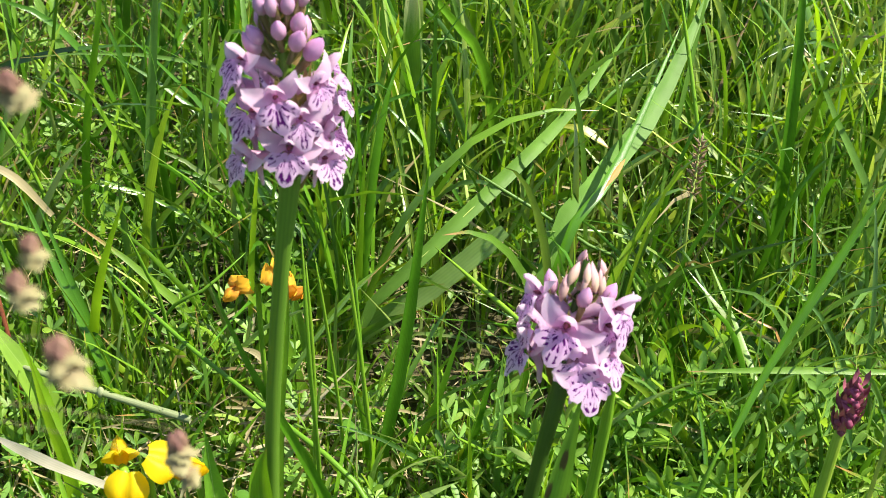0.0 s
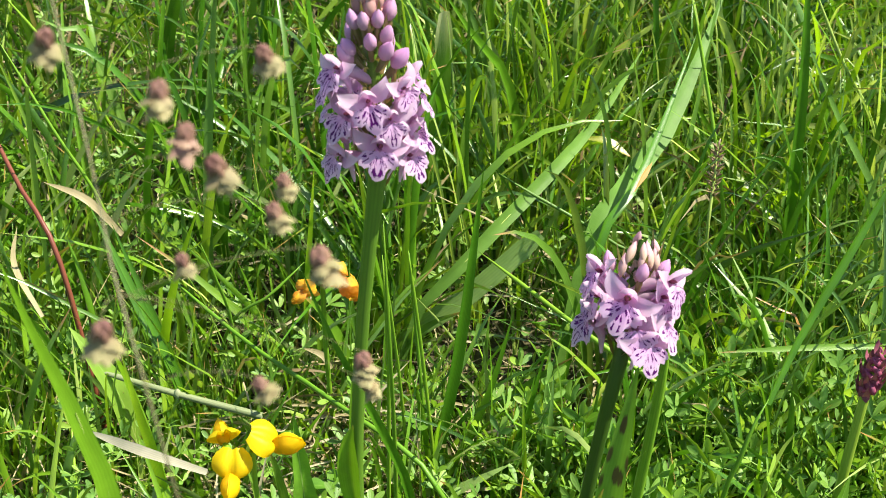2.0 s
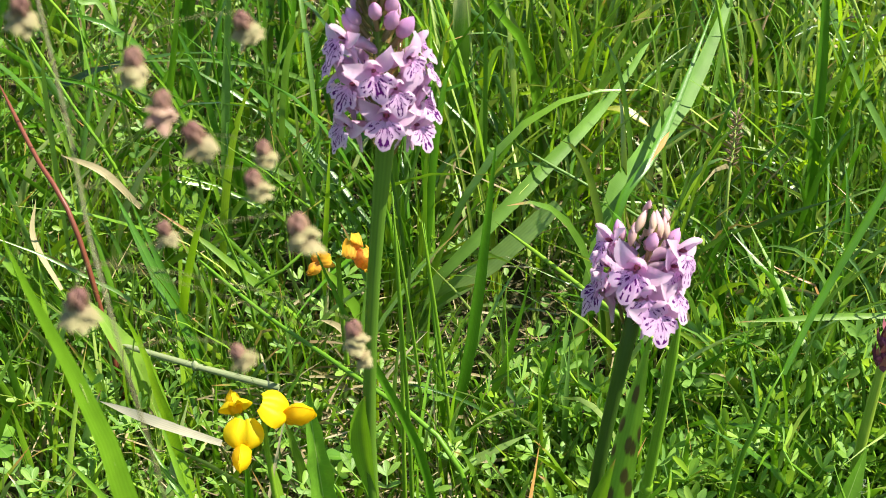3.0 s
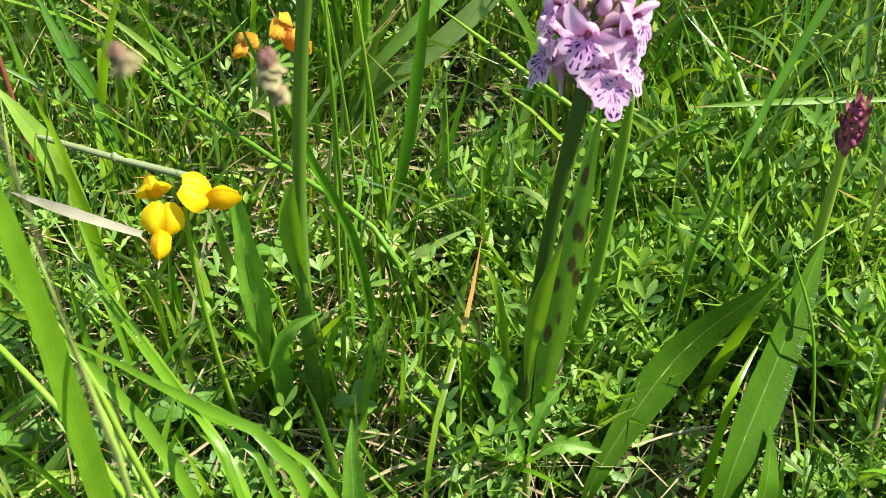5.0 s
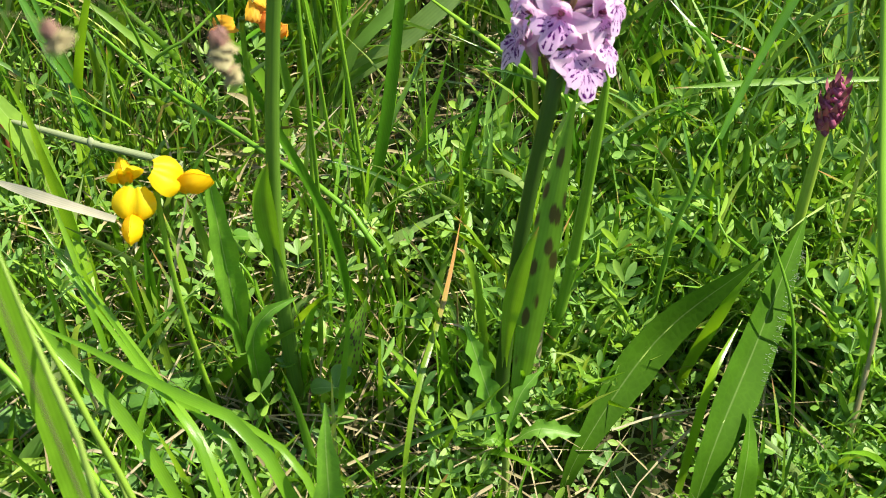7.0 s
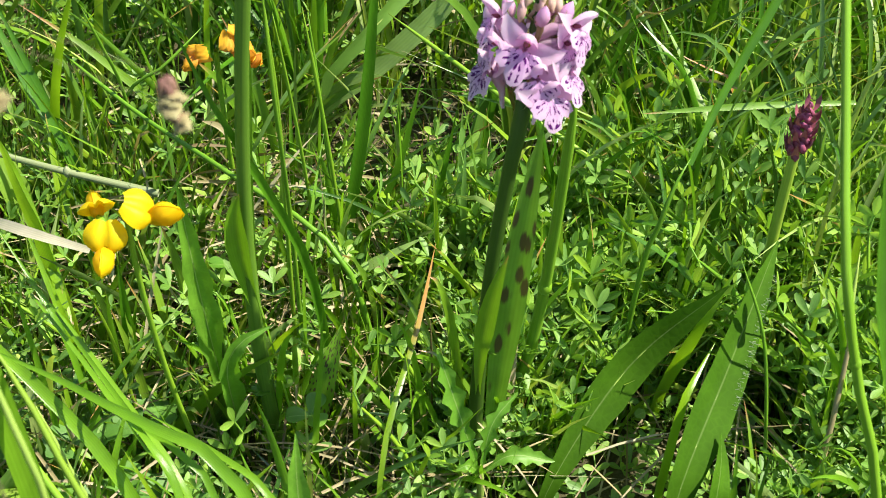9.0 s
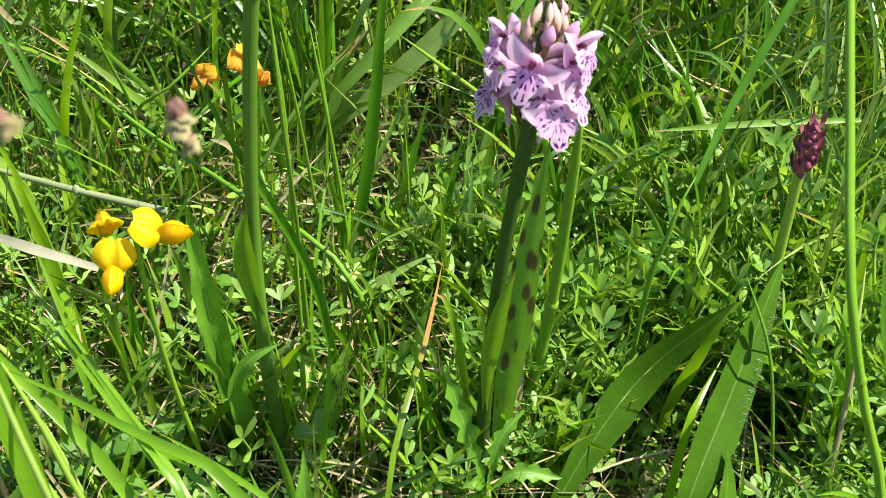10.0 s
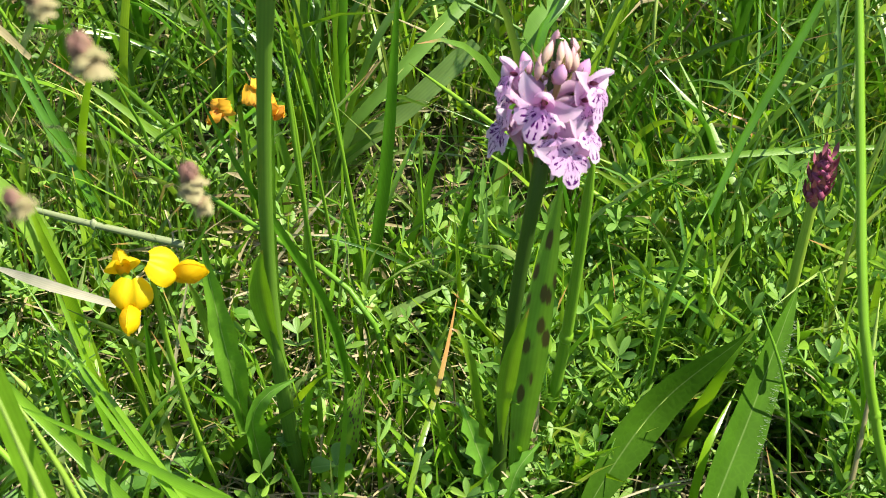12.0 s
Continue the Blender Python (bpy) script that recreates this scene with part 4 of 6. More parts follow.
strand("grass_plant", "thin white dead stem low in the thicket", STRAW, [(0.0271, 0.3102, -0.0003), (0.0278, 0.3127, 0.0313), (0.0273, 0.3120, 0.0590)], 0.0008, "stem", 0.00)
strand("grass_plant", "leaning green grass blade by the bud", G_FRESH, [(0.1405, 0.3497, -0.0030), (0.1419, 0.3465, 0.0164), (0.1470, 0.3352, 0.0324), (0.1523, 0.3173, 0.0411)], 0.0037, "grass", 0.30)
strand("grass_plant", "yellow dying stem at the edge of the patch", STEM_PALE, [(0.1359, 0.2874, -0.0030), (0.1364, 0.2898, 0.0153), (0.1396, 0.3035, 0.0423), (0.1434, 0.3205, 0.0730)], 0.0017, "stem", 0.00)
strand("grass_plant", "pale grass blade leaning behind the orchid stem", G_PALE, [(-0.0254, 0.3355, -0.0030), (-0.0227, 0.3362, 0.0136), (-0.0130, 0.3385, 0.0279), (-0.0030, 0.3445, 0.0348)], 0.0037, "grass", 0.30)
strand("dry_straw", "thin pale dead stem low in the sward", STRAW, [(-0.0277, 0.3109, 0.0082), (-0.0366, 0.3150, 0.0123), (-0.0456, 0.3191, 0.0164)], 0.0010, "stem", 0.00, "straw")
strand("grass_plant", "thin arching grass stem over the hairy leaf", STEM_THIN, [(0.1209, 0.2915, -0.0030), (0.1203, 0.2925, 0.0166), (0.1156, 0.3001, 0.0587), (0.1072, 0.3075, 0.0835)], 0.0012, "stem", 0.00)
strand("grass_plant", "thin slanting grass stem beside the hairy leaf", STEM_THIN, [(0.0567, 0.3032, -0.0040), (0.0744, 0.3230, 0.0144), (0.0923, 0.3522, 0.0360)], 0.0013, "stem", 0.00)
strand("grass_plant", "olive grass blade leaning at the edge", G_RUST, [(0.1430, 0.3517, -0.0030), (0.1433, 0.3488, 0.0174), (0.1446, 0.3392, 0.0351), (0.1484, 0.3298, 0.0531)], 0.0037, "grass", 0.40)
strand("grass_plant", "lime grass blade at the edge of the patch", G_LIME, [(0.1327, 0.2866, -0.0030), (0.1329, 0.2872, 0.0056), (0.1351, 0.2956, 0.0320), (0.1360, 0.3008, 0.0490)], 0.0028, "grass", 0.30)
strand("grass_plant", "long thin stem lying aslant through the thicket", STEM, [(0.0156, 0.3358, -0.0030), (0.0030, 0.3471, 0.0493), (-0.0292, 0.3760, 0.0572), (-0.0610, 0.4079, 0.0571), (-0.0923, 0.4369, 0.0651)], 0.0019, "stem", 0.00)
strand("grass_plant", "thin green stem in the thicket", STEM_THIN, [(-0.0644, 0.4238, -0.0030), (-0.0666, 0.4178, 0.0564), (-0.0695, 0.4098, 0.0814), (-0.0725, 0.4050, 0.0987)], 0.0014, "stem", 0.00)
strand("grass_plant", "thin side stem by the fading flowers", STEM_THIN, [(-0.0809, 0.4272, -0.0030), (-0.0692, 0.4259, 0.0483), (-0.0539, 0.4242, 0.0640), (-0.0421, 0.4318, 0.0728)], 0.0015, "stem", 0.00)
strand("grass_plant", "thin upright green grass stem", STEM_THIN, [(-0.0116, 0.3388, -0.0030), (-0.0115, 0.3383, 0.0617), (-0.0112, 0.3374, 0.1059), (-0.0126, 0.3389, 0.1413)], 0.0015, "stem", 0.00)
strand("grass_plant", "thin upright green grass stem", STEM_THIN, [(0.0037, 0.3737, -0.0030), (0.0031, 0.3741, 0.0224), (-0.0010, 0.3764, 0.0701), (-0.0061, 0.3775, 0.1163)], 0.0015, "stem", 0.00)
strand("grass_plant", "narrow folded dark grass blade leaning across", G_DEEP, [(0.0015, 0.3250, -0.0030), (-0.0045, 0.3217, 0.0662), (-0.0149, 0.3158, 0.1046), (-0.0246, 0.3140, 0.1305), (-0.0335, 0.3167, 0.1557)], 0.0028, "grass", 0.60)
strand("grass_plant", "long green stem lying aslant behind the short orchid", STEM_THIN, [(0.1139, 0.3739, -0.0030), (0.1063, 0.3769, 0.0299), (0.0800, 0.3875, 0.0518), (0.0573, 0.3989, 0.0634), (0.0404, 0.4144, 0.0684), (0.0177, 0.4394, 0.0724)], 0.0020, "stem", 0.00)
strand("grass_plant", "pale glossy grass blade leaning over", G_PALE_LIT, [(0.1287, 0.3612, -0.0030), (0.1257, 0.3708, 0.0352), (0.1150, 0.4048, 0.0609), (0.1036, 0.4396, 0.0761)], 0.0030, "grass", 0.30)
strand("grass_plant", "lime grass blade leaning between the stalks", G_LIME, [(0.1213, 0.3627, -0.0030), (0.1174, 0.3673, 0.0253), (0.1044, 0.3825, 0.0472), (0.0930, 0.4006, 0.0667)], 0.0019, "grass", 0.40)
strand("grass_plant", "thin browning grass blade between the stalks", G_RUST, [(0.1443, 0.4118, -0.0030), (0.1285, 0.4195, 0.0550), (0.1185, 0.4244, 0.0600), (0.1084, 0.4290, 0.0646)], 0.0015, "grass", 0.40)
strand("grass_plant", "short flat pale grass blade low in the thicket", G_PALE_LIT, [(-0.0029, 0.3598, -0.0030), (0.0048, 0.3609, 0.0276), (0.0175, 0.3629, 0.0369), (0.0279, 0.3658, 0.0411)], 0.0040, "grass", 0.20)
strand("grass_plant", "long leaning green grass culm with a thick sheath", STEM, [(0.0804, 0.3231, -0.0030), (0.0858, 0.3257, 0.0631), (0.0898, 0.3275, 0.0791), (0.0924, 0.3296, 0.0886), (0.0969, 0.3341, 0.0950)], 0.0019, "stem", 0.00)
strand("grass_sheath", "thick leaning green grass sheath on a culm", G_DEEP, [(0.0964, 0.3339, 0.0935), (0.1066, 0.3458, 0.1116), (0.1244, 0.3609, 0.1397), (0.1346, 0.3687, 0.1575)], 0.0033, "grass", 0.80)
strand("grass_plant", "long narrow grass blade lying level across the stems", G_FRESH, [(0.1549, 0.3787, 0.0790), (0.1215, 0.3790, 0.0780), (0.0919, 0.3786, 0.0763)], 0.0022, "grass", 0.30)
strand("grass_plant", "short broad grass blade under the level one", G_PALE, [(0.1443, 0.3946, 0.0508), (0.1352, 0.3929, 0.0599), (0.1272, 0.3942, 0.0667)], 0.0039, "grass", 0.30)
strand("grass_plant", "dull bluish grass blade beside the short orchid", G_BLUE, [(0.0378, 0.3798, -0.0030), (0.0380, 0.3804, 0.0308), (0.0383, 0.3817, 0.0549), (0.0390, 0.3821, 0.0780)], 0.0041, "grass", 0.40)
strand("grass_plant", "dark grass blade leaning behind the short orchid", G_DEEP, [(0.0186, 0.3732, -0.0030), (0.0214, 0.3736, 0.0227), (0.0305, 0.3749, 0.0471), (0.0373, 0.3760, 0.0826)], 0.0031, "grass", 0.40)
strand("grass_plant", "bright short leaf at the orchid sheath", G_LIME, [(0.0391, 0.3183, -0.0030), (0.0485, 0.3094, 0.0832), (0.0530, 0.3051, 0.0956), (0.0574, 0.3024, 0.1041)], 0.0031, "grass", 0.30)
strand("grass_plant", "tall pale grass blade far in the sward", G_PALE, [(0.0398, 0.6373, -0.0030), (0.0398, 0.6373, 0.0000), (0.0441, 0.6373, 0.0519), (0.0477, 0.6373, 0.0971)], 0.0052, "grass", 0.30)
strand("grass_plant", "thick dark grass blade leaning far in the sward", G_FRESH, [(0.0447, 0.5473, -0.0030), (0.0327, 0.5383, 0.0801), (0.0174, 0.5268, 0.1102), (0.0044, 0.5205, 0.1345)], 0.0052, "grass", 0.50)
strand("grass_plant", "dark grass stem far in the sward", STEM, [(0.0477, 0.6219, -0.0030), (0.0477, 0.6219, 0.0000), (0.0553, 0.6219, 0.0426), (0.0645, 0.6219, 0.0988)], 0.0028, "stem", 0.00)
strand("grass_plant", "pale grass blade leaning across far stems", G_PALE, [(-0.0148, 0.4331, -0.0030), (-0.0038, 0.4375, 0.0463), (0.0122, 0.4439, 0.0628), (0.0274, 0.4560, 0.0739), (0.0492, 0.4838, 0.0813), (0.0673, 0.5139, 0.0853), (0.0878, 0.5554, 0.0925)], 0.0054, "grass", 0.25)
strand("grass_plant", "very broad pale green grass blade leaning across", G_PALE, [(0.0412, 0.4148, -0.0030), (0.0553, 0.4337, 0.0783), (0.0625, 0.4434, 0.0854), (0.0738, 0.4673, 0.0864), (0.0920, 0.4966, 0.0951), (0.1173, 0.5521, 0.1212)], 0.0081, "grass", 0.15)
strand("grass_plant", "narrow dark grass blade along a broad pale one", G_DEEP, [(0.0417, 0.4134, -0.0030), (0.0574, 0.4273, 0.0823), (0.0641, 0.4332, 0.0908), (0.0744, 0.4523, 0.0981), (0.0843, 0.4756, 0.1048), (0.0997, 0.5134, 0.1190)], 0.0033, "grass", 0.50)
strand("grass_plant", "narrow grass tip above the broad blade", G_PALE, [(0.0931, 0.5004, -0.0030), (0.1090, 0.5303, 0.1168), (0.1140, 0.5398, 0.1240), (0.1162, 0.5434, 0.1294)], 0.0028, "grass", 0.30)
strand("dry_leaf", "rusty withered strip on the dark blade", RUST, [(0.0688, 0.4318, 0.1020), (0.0723, 0.4377, 0.1038), (0.0759, 0.4439, 0.1060)], 0.0019, "leaf", 0.20, "dead leaf")
strand("grass_plant", "seed head stalk in the sward", STEM, [(0.1144, 0.4739, -0.0030), (0.1110, 0.4742, 0.0548), (0.1048, 0.4748, 0.0893), (0.0990, 0.4843, 0.1167), (0.0917, 0.4911, 0.1467)], 0.0018, "stem", 0.00)
strand("grass_plant", "tall dark green grass blade far in the sward", G_DEEP, [(0.1354, 0.4747, -0.0030), (0.1340, 0.4749, 0.0696), (0.1310, 0.4752, 0.1240), (0.1271, 0.4819, 0.1742)], 0.0048, "grass", 0.40)
strand("grass_plant", "thin leaning grass stem far in the sward", STEM_PALE, [(0.1881, 0.5186, -0.0030), (0.1768, 0.5199, 0.0688), (0.1574, 0.5220, 0.1054), (0.1399, 0.5230, 0.1402)], 0.0017, "stem", 0.00)
strand("grass_plant", "pale leaning grass blade far in the sward", G_PALE, [(0.1763, 0.4659, -0.0030), (0.1659, 0.4734, 0.0680), (0.1504, 0.4846, 0.0977), (0.1337, 0.4932, 0.1301)], 0.0031, "grass", 0.30)
strand("grass_plant", "bright lime grass blade far in the sward", G_LIME, [(0.1507, 0.5333, -0.0030), (0.1639, 0.5201, 0.1027), (0.1692, 0.5148, 0.1152), (0.1754, 0.5133, 0.1266)], 0.0034, "grass", 0.30)
strand("grass_plant", "thin upright grass stem far in the sward", STEM_PALE, [(0.1578, 0.5786, -0.0030), (0.1578, 0.5786, 0.0000), (0.1463, 0.5786, 0.0693), (0.1371, 0.5786, 0.1214)], 0.0014, "stem", 0.00)
strand("grass_plant", "thin upright grass stem far in the sward", STEM_PALE, [(0.1616, 0.5878, 0.0000), (0.1515, 0.5878, 0.0643), (0.1432, 0.5878, 0.1172)], 0.0015, "stem", 0.00)
strand("grass_plant", "dull thin stem leaning low in the sward", STEM_ORCHID, [(0.0993, 0.4484, -0.0030), (0.0839, 0.4511, 0.0541), (0.0692, 0.4536, 0.0644), (0.0526, 0.4563, 0.0749), (0.0365, 0.4616, 0.0823), (0.0234, 0.4662, 0.0889)], 0.0016, "stem", 0.00)
strand("grass_plant", "yellowish grass shoot far in the sward", G_LIME, [(0.0276, 0.5610, -0.0030), (0.0276, 0.5610, 0.0000), (0.0250, 0.5610, 0.0465), (0.0227, 0.5610, 0.0817)], 0.0038, "grass", 0.30)
strand("grass_plant", "tall green grass blade far in the sward", G_BRIGHT, [(-0.1078, 0.4814, -0.0030), (-0.1030, 0.4803, 0.0738), (-0.0934, 0.4781, 0.1248), (-0.0884, 0.4874, 0.1654)], 0.0028, "grass", 0.30)
strand("grass_plant", "tall bluish grass blade far in the sward", G_BLUE, [(-0.0830, 0.4751, -0.0030), (-0.0807, 0.4766, 0.0687), (-0.0751, 0.4802, 0.1281), (-0.0699, 0.4802, 0.1687)], 0.0034, "grass", 0.30)
strand("grass_plant", "thin green grass blade far in the sward", G_FRESH, [(-0.0795, 0.5745, 0.0000), (-0.0770, 0.5745, 0.0580), (-0.0730, 0.5745, 0.1158)], 0.0024, "grass", 0.30)
strand("grass_plant", "broad arching grass blade far in the sward", G_FRESH, [(-0.1143, 0.5798, -0.0030), (-0.1100, 0.5759, 0.0655), (-0.1038, 0.5702, 0.0977), (-0.0944, 0.5666, 0.1195), (-0.0788, 0.5639, 0.1293)], 0.0069, "grass", 0.30)
strand("grass_plant", "thin leaning stem far in the sward", STEM_THIN, [(-0.1237, 0.5637, -0.0030), (-0.1304, 0.5619, 0.0447), (-0.1490, 0.5568, 0.0841), (-0.1689, 0.5558, 0.1161)], 0.0018, "stem", 0.00)
strand("grass_plant", "thin leaning stem far in the sward", STEM_THIN, [(-0.1104, 0.4769, -0.0030), (-0.1192, 0.4796, 0.0591), (-0.1355, 0.4846, 0.0931), (-0.1529, 0.4932, 0.1257)], 0.0016, "stem", 0.00)
strand("toothed_herb", "small bright leaf far in the sward", HERB, [(-0.1214, 0.5836, -0.0030), (-0.1406, 0.5768, 0.0798), (-0.1494, 0.5737, 0.0886), (-0.1606, 0.5764, 0.0924)], 0.0042, "leaf", 0.20, "herb")
strand("grass_plant", "leaning green grass blade far in the sward", G_BRIGHT, [(-0.0319, 0.5680, -0.0030), (-0.0427, 0.5619, 0.0865), (-0.0506, 0.5573, 0.1067), (-0.0599, 0.5593, 0.1230)], 0.0032, "grass", 0.30)
strand("grass_plant", "lime grass blade far in the sward", G_LIME, [(-0.0688, 0.6375, -0.0030), (-0.0688, 0.6375, 0.0000), (-0.0732, 0.6375, 0.0310), (-0.0770, 0.6375, 0.0663)], 0.0026, "grass", 0.30)
strand("grass_plant", "lime grass blade leaning in the thicket", G_LIME, [(-0.0947, 0.4240, -0.0030), (-0.0916, 0.4214, 0.0416), (-0.0832, 0.4145, 0.0788), (-0.0727, 0.4124, 0.1096)], 0.0032, "grass", 0.30)
strand("grass_plant", "dark bluish grass blade in the thicket", G_DEEP, [(-0.0793, 0.4043, -0.0030), (-0.0817, 0.4069, 0.0205), (-0.0951, 0.4210, 0.0545), (-0.1148, 0.4379, 0.0924)], 0.0027, "grass", 0.40)
strand("grass_plant", "bright lime blade among the dead leaves", G_LIME, [(-0.0814, 0.3546, -0.0030), (-0.0837, 0.3535, 0.0501), (-0.0869, 0.3520, 0.0748), (-0.0904, 0.3557, 0.0936)], 0.0038, "grass", 0.30)
strand("dry_leaf", "pale curled dead blade in the thicket", STRAW, [(-0.1340, 0.4284, 0.0512), (-0.1438, 0.4385, 0.0659), (-0.1428, 0.4463, 0.0773)], 0.0024, "grass", 0.30, "dead leaf")
strand("dry_leaf", "pale curled dead blade in the thicket", STRAW, [(-0.0318, 0.4001, 0.0517), (-0.0356, 0.4027, 0.0556), (-0.0413, 0.4039, 0.0572)], 0.0021, "grass", 0.30, "dead leaf")
strand("grass_plant", "broad grass blade arching low over the litter", G_BRIGHT, [(0.0024, 0.2318, -0.0030), (-0.0191, 0.2452, 0.0736), (-0.0449, 0.2613, 0.0794), (-0.0610, 0.2724, 0.0797), (-0.0846, 0.2849, 0.0815)], 0.0031, "grass", 0.40)
strand("grass_plant", "narrow grass blade arching low over the litter", G_BRIGHT, [(-0.0183, 0.2251, -0.0030), (-0.0335, 0.2457, 0.0736), (-0.0469, 0.2639, 0.0765), (-0.0624, 0.2847, 0.0821), (-0.0820, 0.3122, 0.0837)], 0.0019, "grass", 0.40)
strand("grass_plant", "narrow grass blade arching low over the litter", G_BRIGHT, [(-0.0073, 0.2273, -0.0030), (-0.0256, 0.2454, 0.0736), (-0.0422, 0.2617, 0.0742), (-0.0555, 0.2799, 0.0769), (-0.0756, 0.3114, 0.0773)], 0.0018, "grass", 0.40)
strand("grass_plant", "narrow grass blade arching low over the litter", G_BRIGHT, [(-0.0238, 0.2370, -0.0030), (-0.0356, 0.2545, 0.0606), (-0.0434, 0.2661, 0.0619), (-0.0529, 0.2794, 0.0650)], 0.0015, "grass", 0.40)
strand("grass_plant", "narrow bright grass blade low in the sward", G_BRIGHT, [(-0.0635, 0.3064, -0.0030), (-0.0719, 0.3164, 0.0488), (-0.0824, 0.3292, 0.0627), (-0.0922, 0.3398, 0.0744)], 0.0019, "grass", 0.40)
strand("grass_plant", "lime grass blade low in the sward", G_LIME, [(-0.0714, 0.3262, -0.0030), (-0.0742, 0.3303, 0.0300), (-0.0811, 0.3402, 0.0523), (-0.0878, 0.3504, 0.0693)], 0.0023, "grass", 0.40)
strand("grass_plant", "dark upright grass blade low in the sward", G_DEEP, [(-0.0590, 0.3310, -0.0030), (-0.0589, 0.3308, 0.0082), (-0.0575, 0.3288, 0.0403), (-0.0577, 0.3305, 0.0651)], 0.0042, "grass", 0.40)
strand("grass_plant", "bluish narrow grass blade low in the sward", G_BLUE, [(-0.0378, 0.3248, -0.0030), (-0.0393, 0.3250, 0.0139), (-0.0476, 0.3263, 0.0379), (-0.0559, 0.3278, 0.0622)], 0.0019, "grass", 0.30)
strand("grass_plant", "bright narrow grass blade low in the sward", G_BRIGHT, [(-0.0648, 0.2650, -0.0030), (-0.0729, 0.2727, 0.0395), (-0.0814, 0.2807, 0.0483), (-0.0885, 0.2867, 0.0548)], 0.0018, "grass", 0.30)
strand("grass_plant", "bright narrow grass blade low in the sward", G_LIME, [(-0.0282, 0.3045, -0.0030), (-0.0282, 0.3049, 0.0031), (-0.0287, 0.3107, 0.0211), (-0.0313, 0.3168, 0.0335)], 0.0023, "grass", 0.30)
strand("grass_plant", "bright narrow grass blade low in the sward", G_LIME, [(0.0020, 0.3476, -0.0040), (0.0006, 0.3506, 0.0213), (-0.0025, 0.3588, 0.0533)], 0.0017, "grass", 0.30)
strand("grass_plant", "bright narrow grass blade low in the sward", G_BRIGHT, [(-0.0070, 0.3665, -0.0030), (-0.0065, 0.3670, 0.0052), (0.0036, 0.3769, 0.0395), (0.0131, 0.3926, 0.0691)], 0.0023, "grass", 0.30)
strand("grass_plant", "pale near grass stalk leaning outward", STEM_PALE, [(-0.0266, 0.1587, -0.0030), (-0.0374, 0.1721, 0.1547), (-0.0407, 0.1762, 0.1704), (-0.0446, 0.1816, 0.1818), (-0.0487, 0.1865, 0.1982)], 0.0015, "stem", 0.00)
strand("plantain", "greyish green crinkled leaf low in the sward", HERB_GREY, [(-0.1084, 0.3042, -0.0030), (-0.1038, 0.3040, 0.0220), (-0.0947, 0.3036, 0.0340), (-0.0881, 0.3050, 0.0400)], 0.0068, "leaf", 0.25, "herb")
strand("plantain", "greyish green crinkled leaf low in the sward", HERB_GREY, [(-0.0937, 0.2855, -0.0030), (-0.0902, 0.2863, 0.0200), (-0.0844, 0.2878, 0.0300), (-0.0794, 0.2894, 0.0350)], 0.0061, "leaf", 0.25, "herb")
strand("plantain", "greyish green crinkled leaf low in the sward", HERB_GREY, [(-0.0670, 0.3039, -0.0030), (-0.0639, 0.3043, 0.0200), (-0.0590, 0.3048, 0.0300), (-0.0547, 0.3054, 0.0350)], 0.0057, "leaf", 0.25, "herb")
strand("plantain", "greyish green crinkled leaf low in the sward", HERB_GREY, [(-0.0795, 0.2885, -0.0030), (-0.0816, 0.2852, 0.0200), (-0.0853, 0.2796, 0.0300), (-0.0900, 0.2769, 0.0350)], 0.0045, "leaf", 0.25, "herb")
strand("grass_plant", "bright yellow-green grass blade low in the sward", G_LIME, [(-0.0709, 0.3309, -0.0030), (-0.0716, 0.3270, 0.0354), (-0.0724, 0.3216, 0.0520), (-0.0766, 0.3265, 0.0686)], 0.0022, "grass", 0.30)
strand("grass_plant", "yellow-green stem curving low in the sward", STEM_PALE, [(-0.0531, 0.2570, -0.0030), (-0.0576, 0.2606, 0.0421), (-0.0628, 0.2649, 0.0578), (-0.0689, 0.2701, 0.0746)], 0.0015, "stem", 0.00)
strand("grass_plant", "pale narrow grass blade low in the sward", G_LIME, [(-0.0422, 0.2739, -0.0030), (-0.0444, 0.2747, 0.0242), (-0.0478, 0.2759, 0.0367), (-0.0527, 0.2797, 0.0463)], 0.0018, "grass", 0.30)
strand("grass_plant", "bright narrow grass blade in the thicket", G_BRIGHT, [(-0.0207, 0.2364, -0.0030), (-0.0309, 0.2513, 0.0555), (-0.0440, 0.2705, 0.0648), (-0.0528, 0.2829, 0.0668), (-0.0675, 0.3029, 0.0712), (-0.0845, 0.3221, 0.0747)], 0.0019, "grass", 0.35)
strand("grass_plant", "bright narrow grass blade in the thicket", G_BRIGHT, [(0.0039, 0.2383, -0.0030), (-0.0105, 0.2508, 0.0558), (-0.0288, 0.2668, 0.0614), (-0.0457, 0.2785, 0.0622)], 0.0022, "grass", 0.35)
strand("grass_plant", "light green grass blade leaning by the spotted leaf", G_LIME, [(-0.0227, 0.3258, -0.0030), (-0.0189, 0.3225, 0.0326), (-0.0125, 0.3170, 0.0494), (-0.0064, 0.3140, 0.0577)], 0.0031, "grass", 0.30)
strand("grass_plant", "thin pale bent stem low in the thicket", STRAW, [(-0.0514, 0.3210, -0.0030), (-0.0447, 0.3193, 0.0281), (-0.0403, 0.3182, 0.0327), (-0.0348, 0.3174, 0.0376)], 0.0008, "stem", 0.00)
strand("dry_straw", "yellowed dry stem leaning at the edge", STRAW, [(0.1328, 0.2841, 0.0201), (0.1370, 0.2953, 0.0444), (0.1395, 0.3040, 0.0658)], 0.0017, "stem", 0.00, "straw")
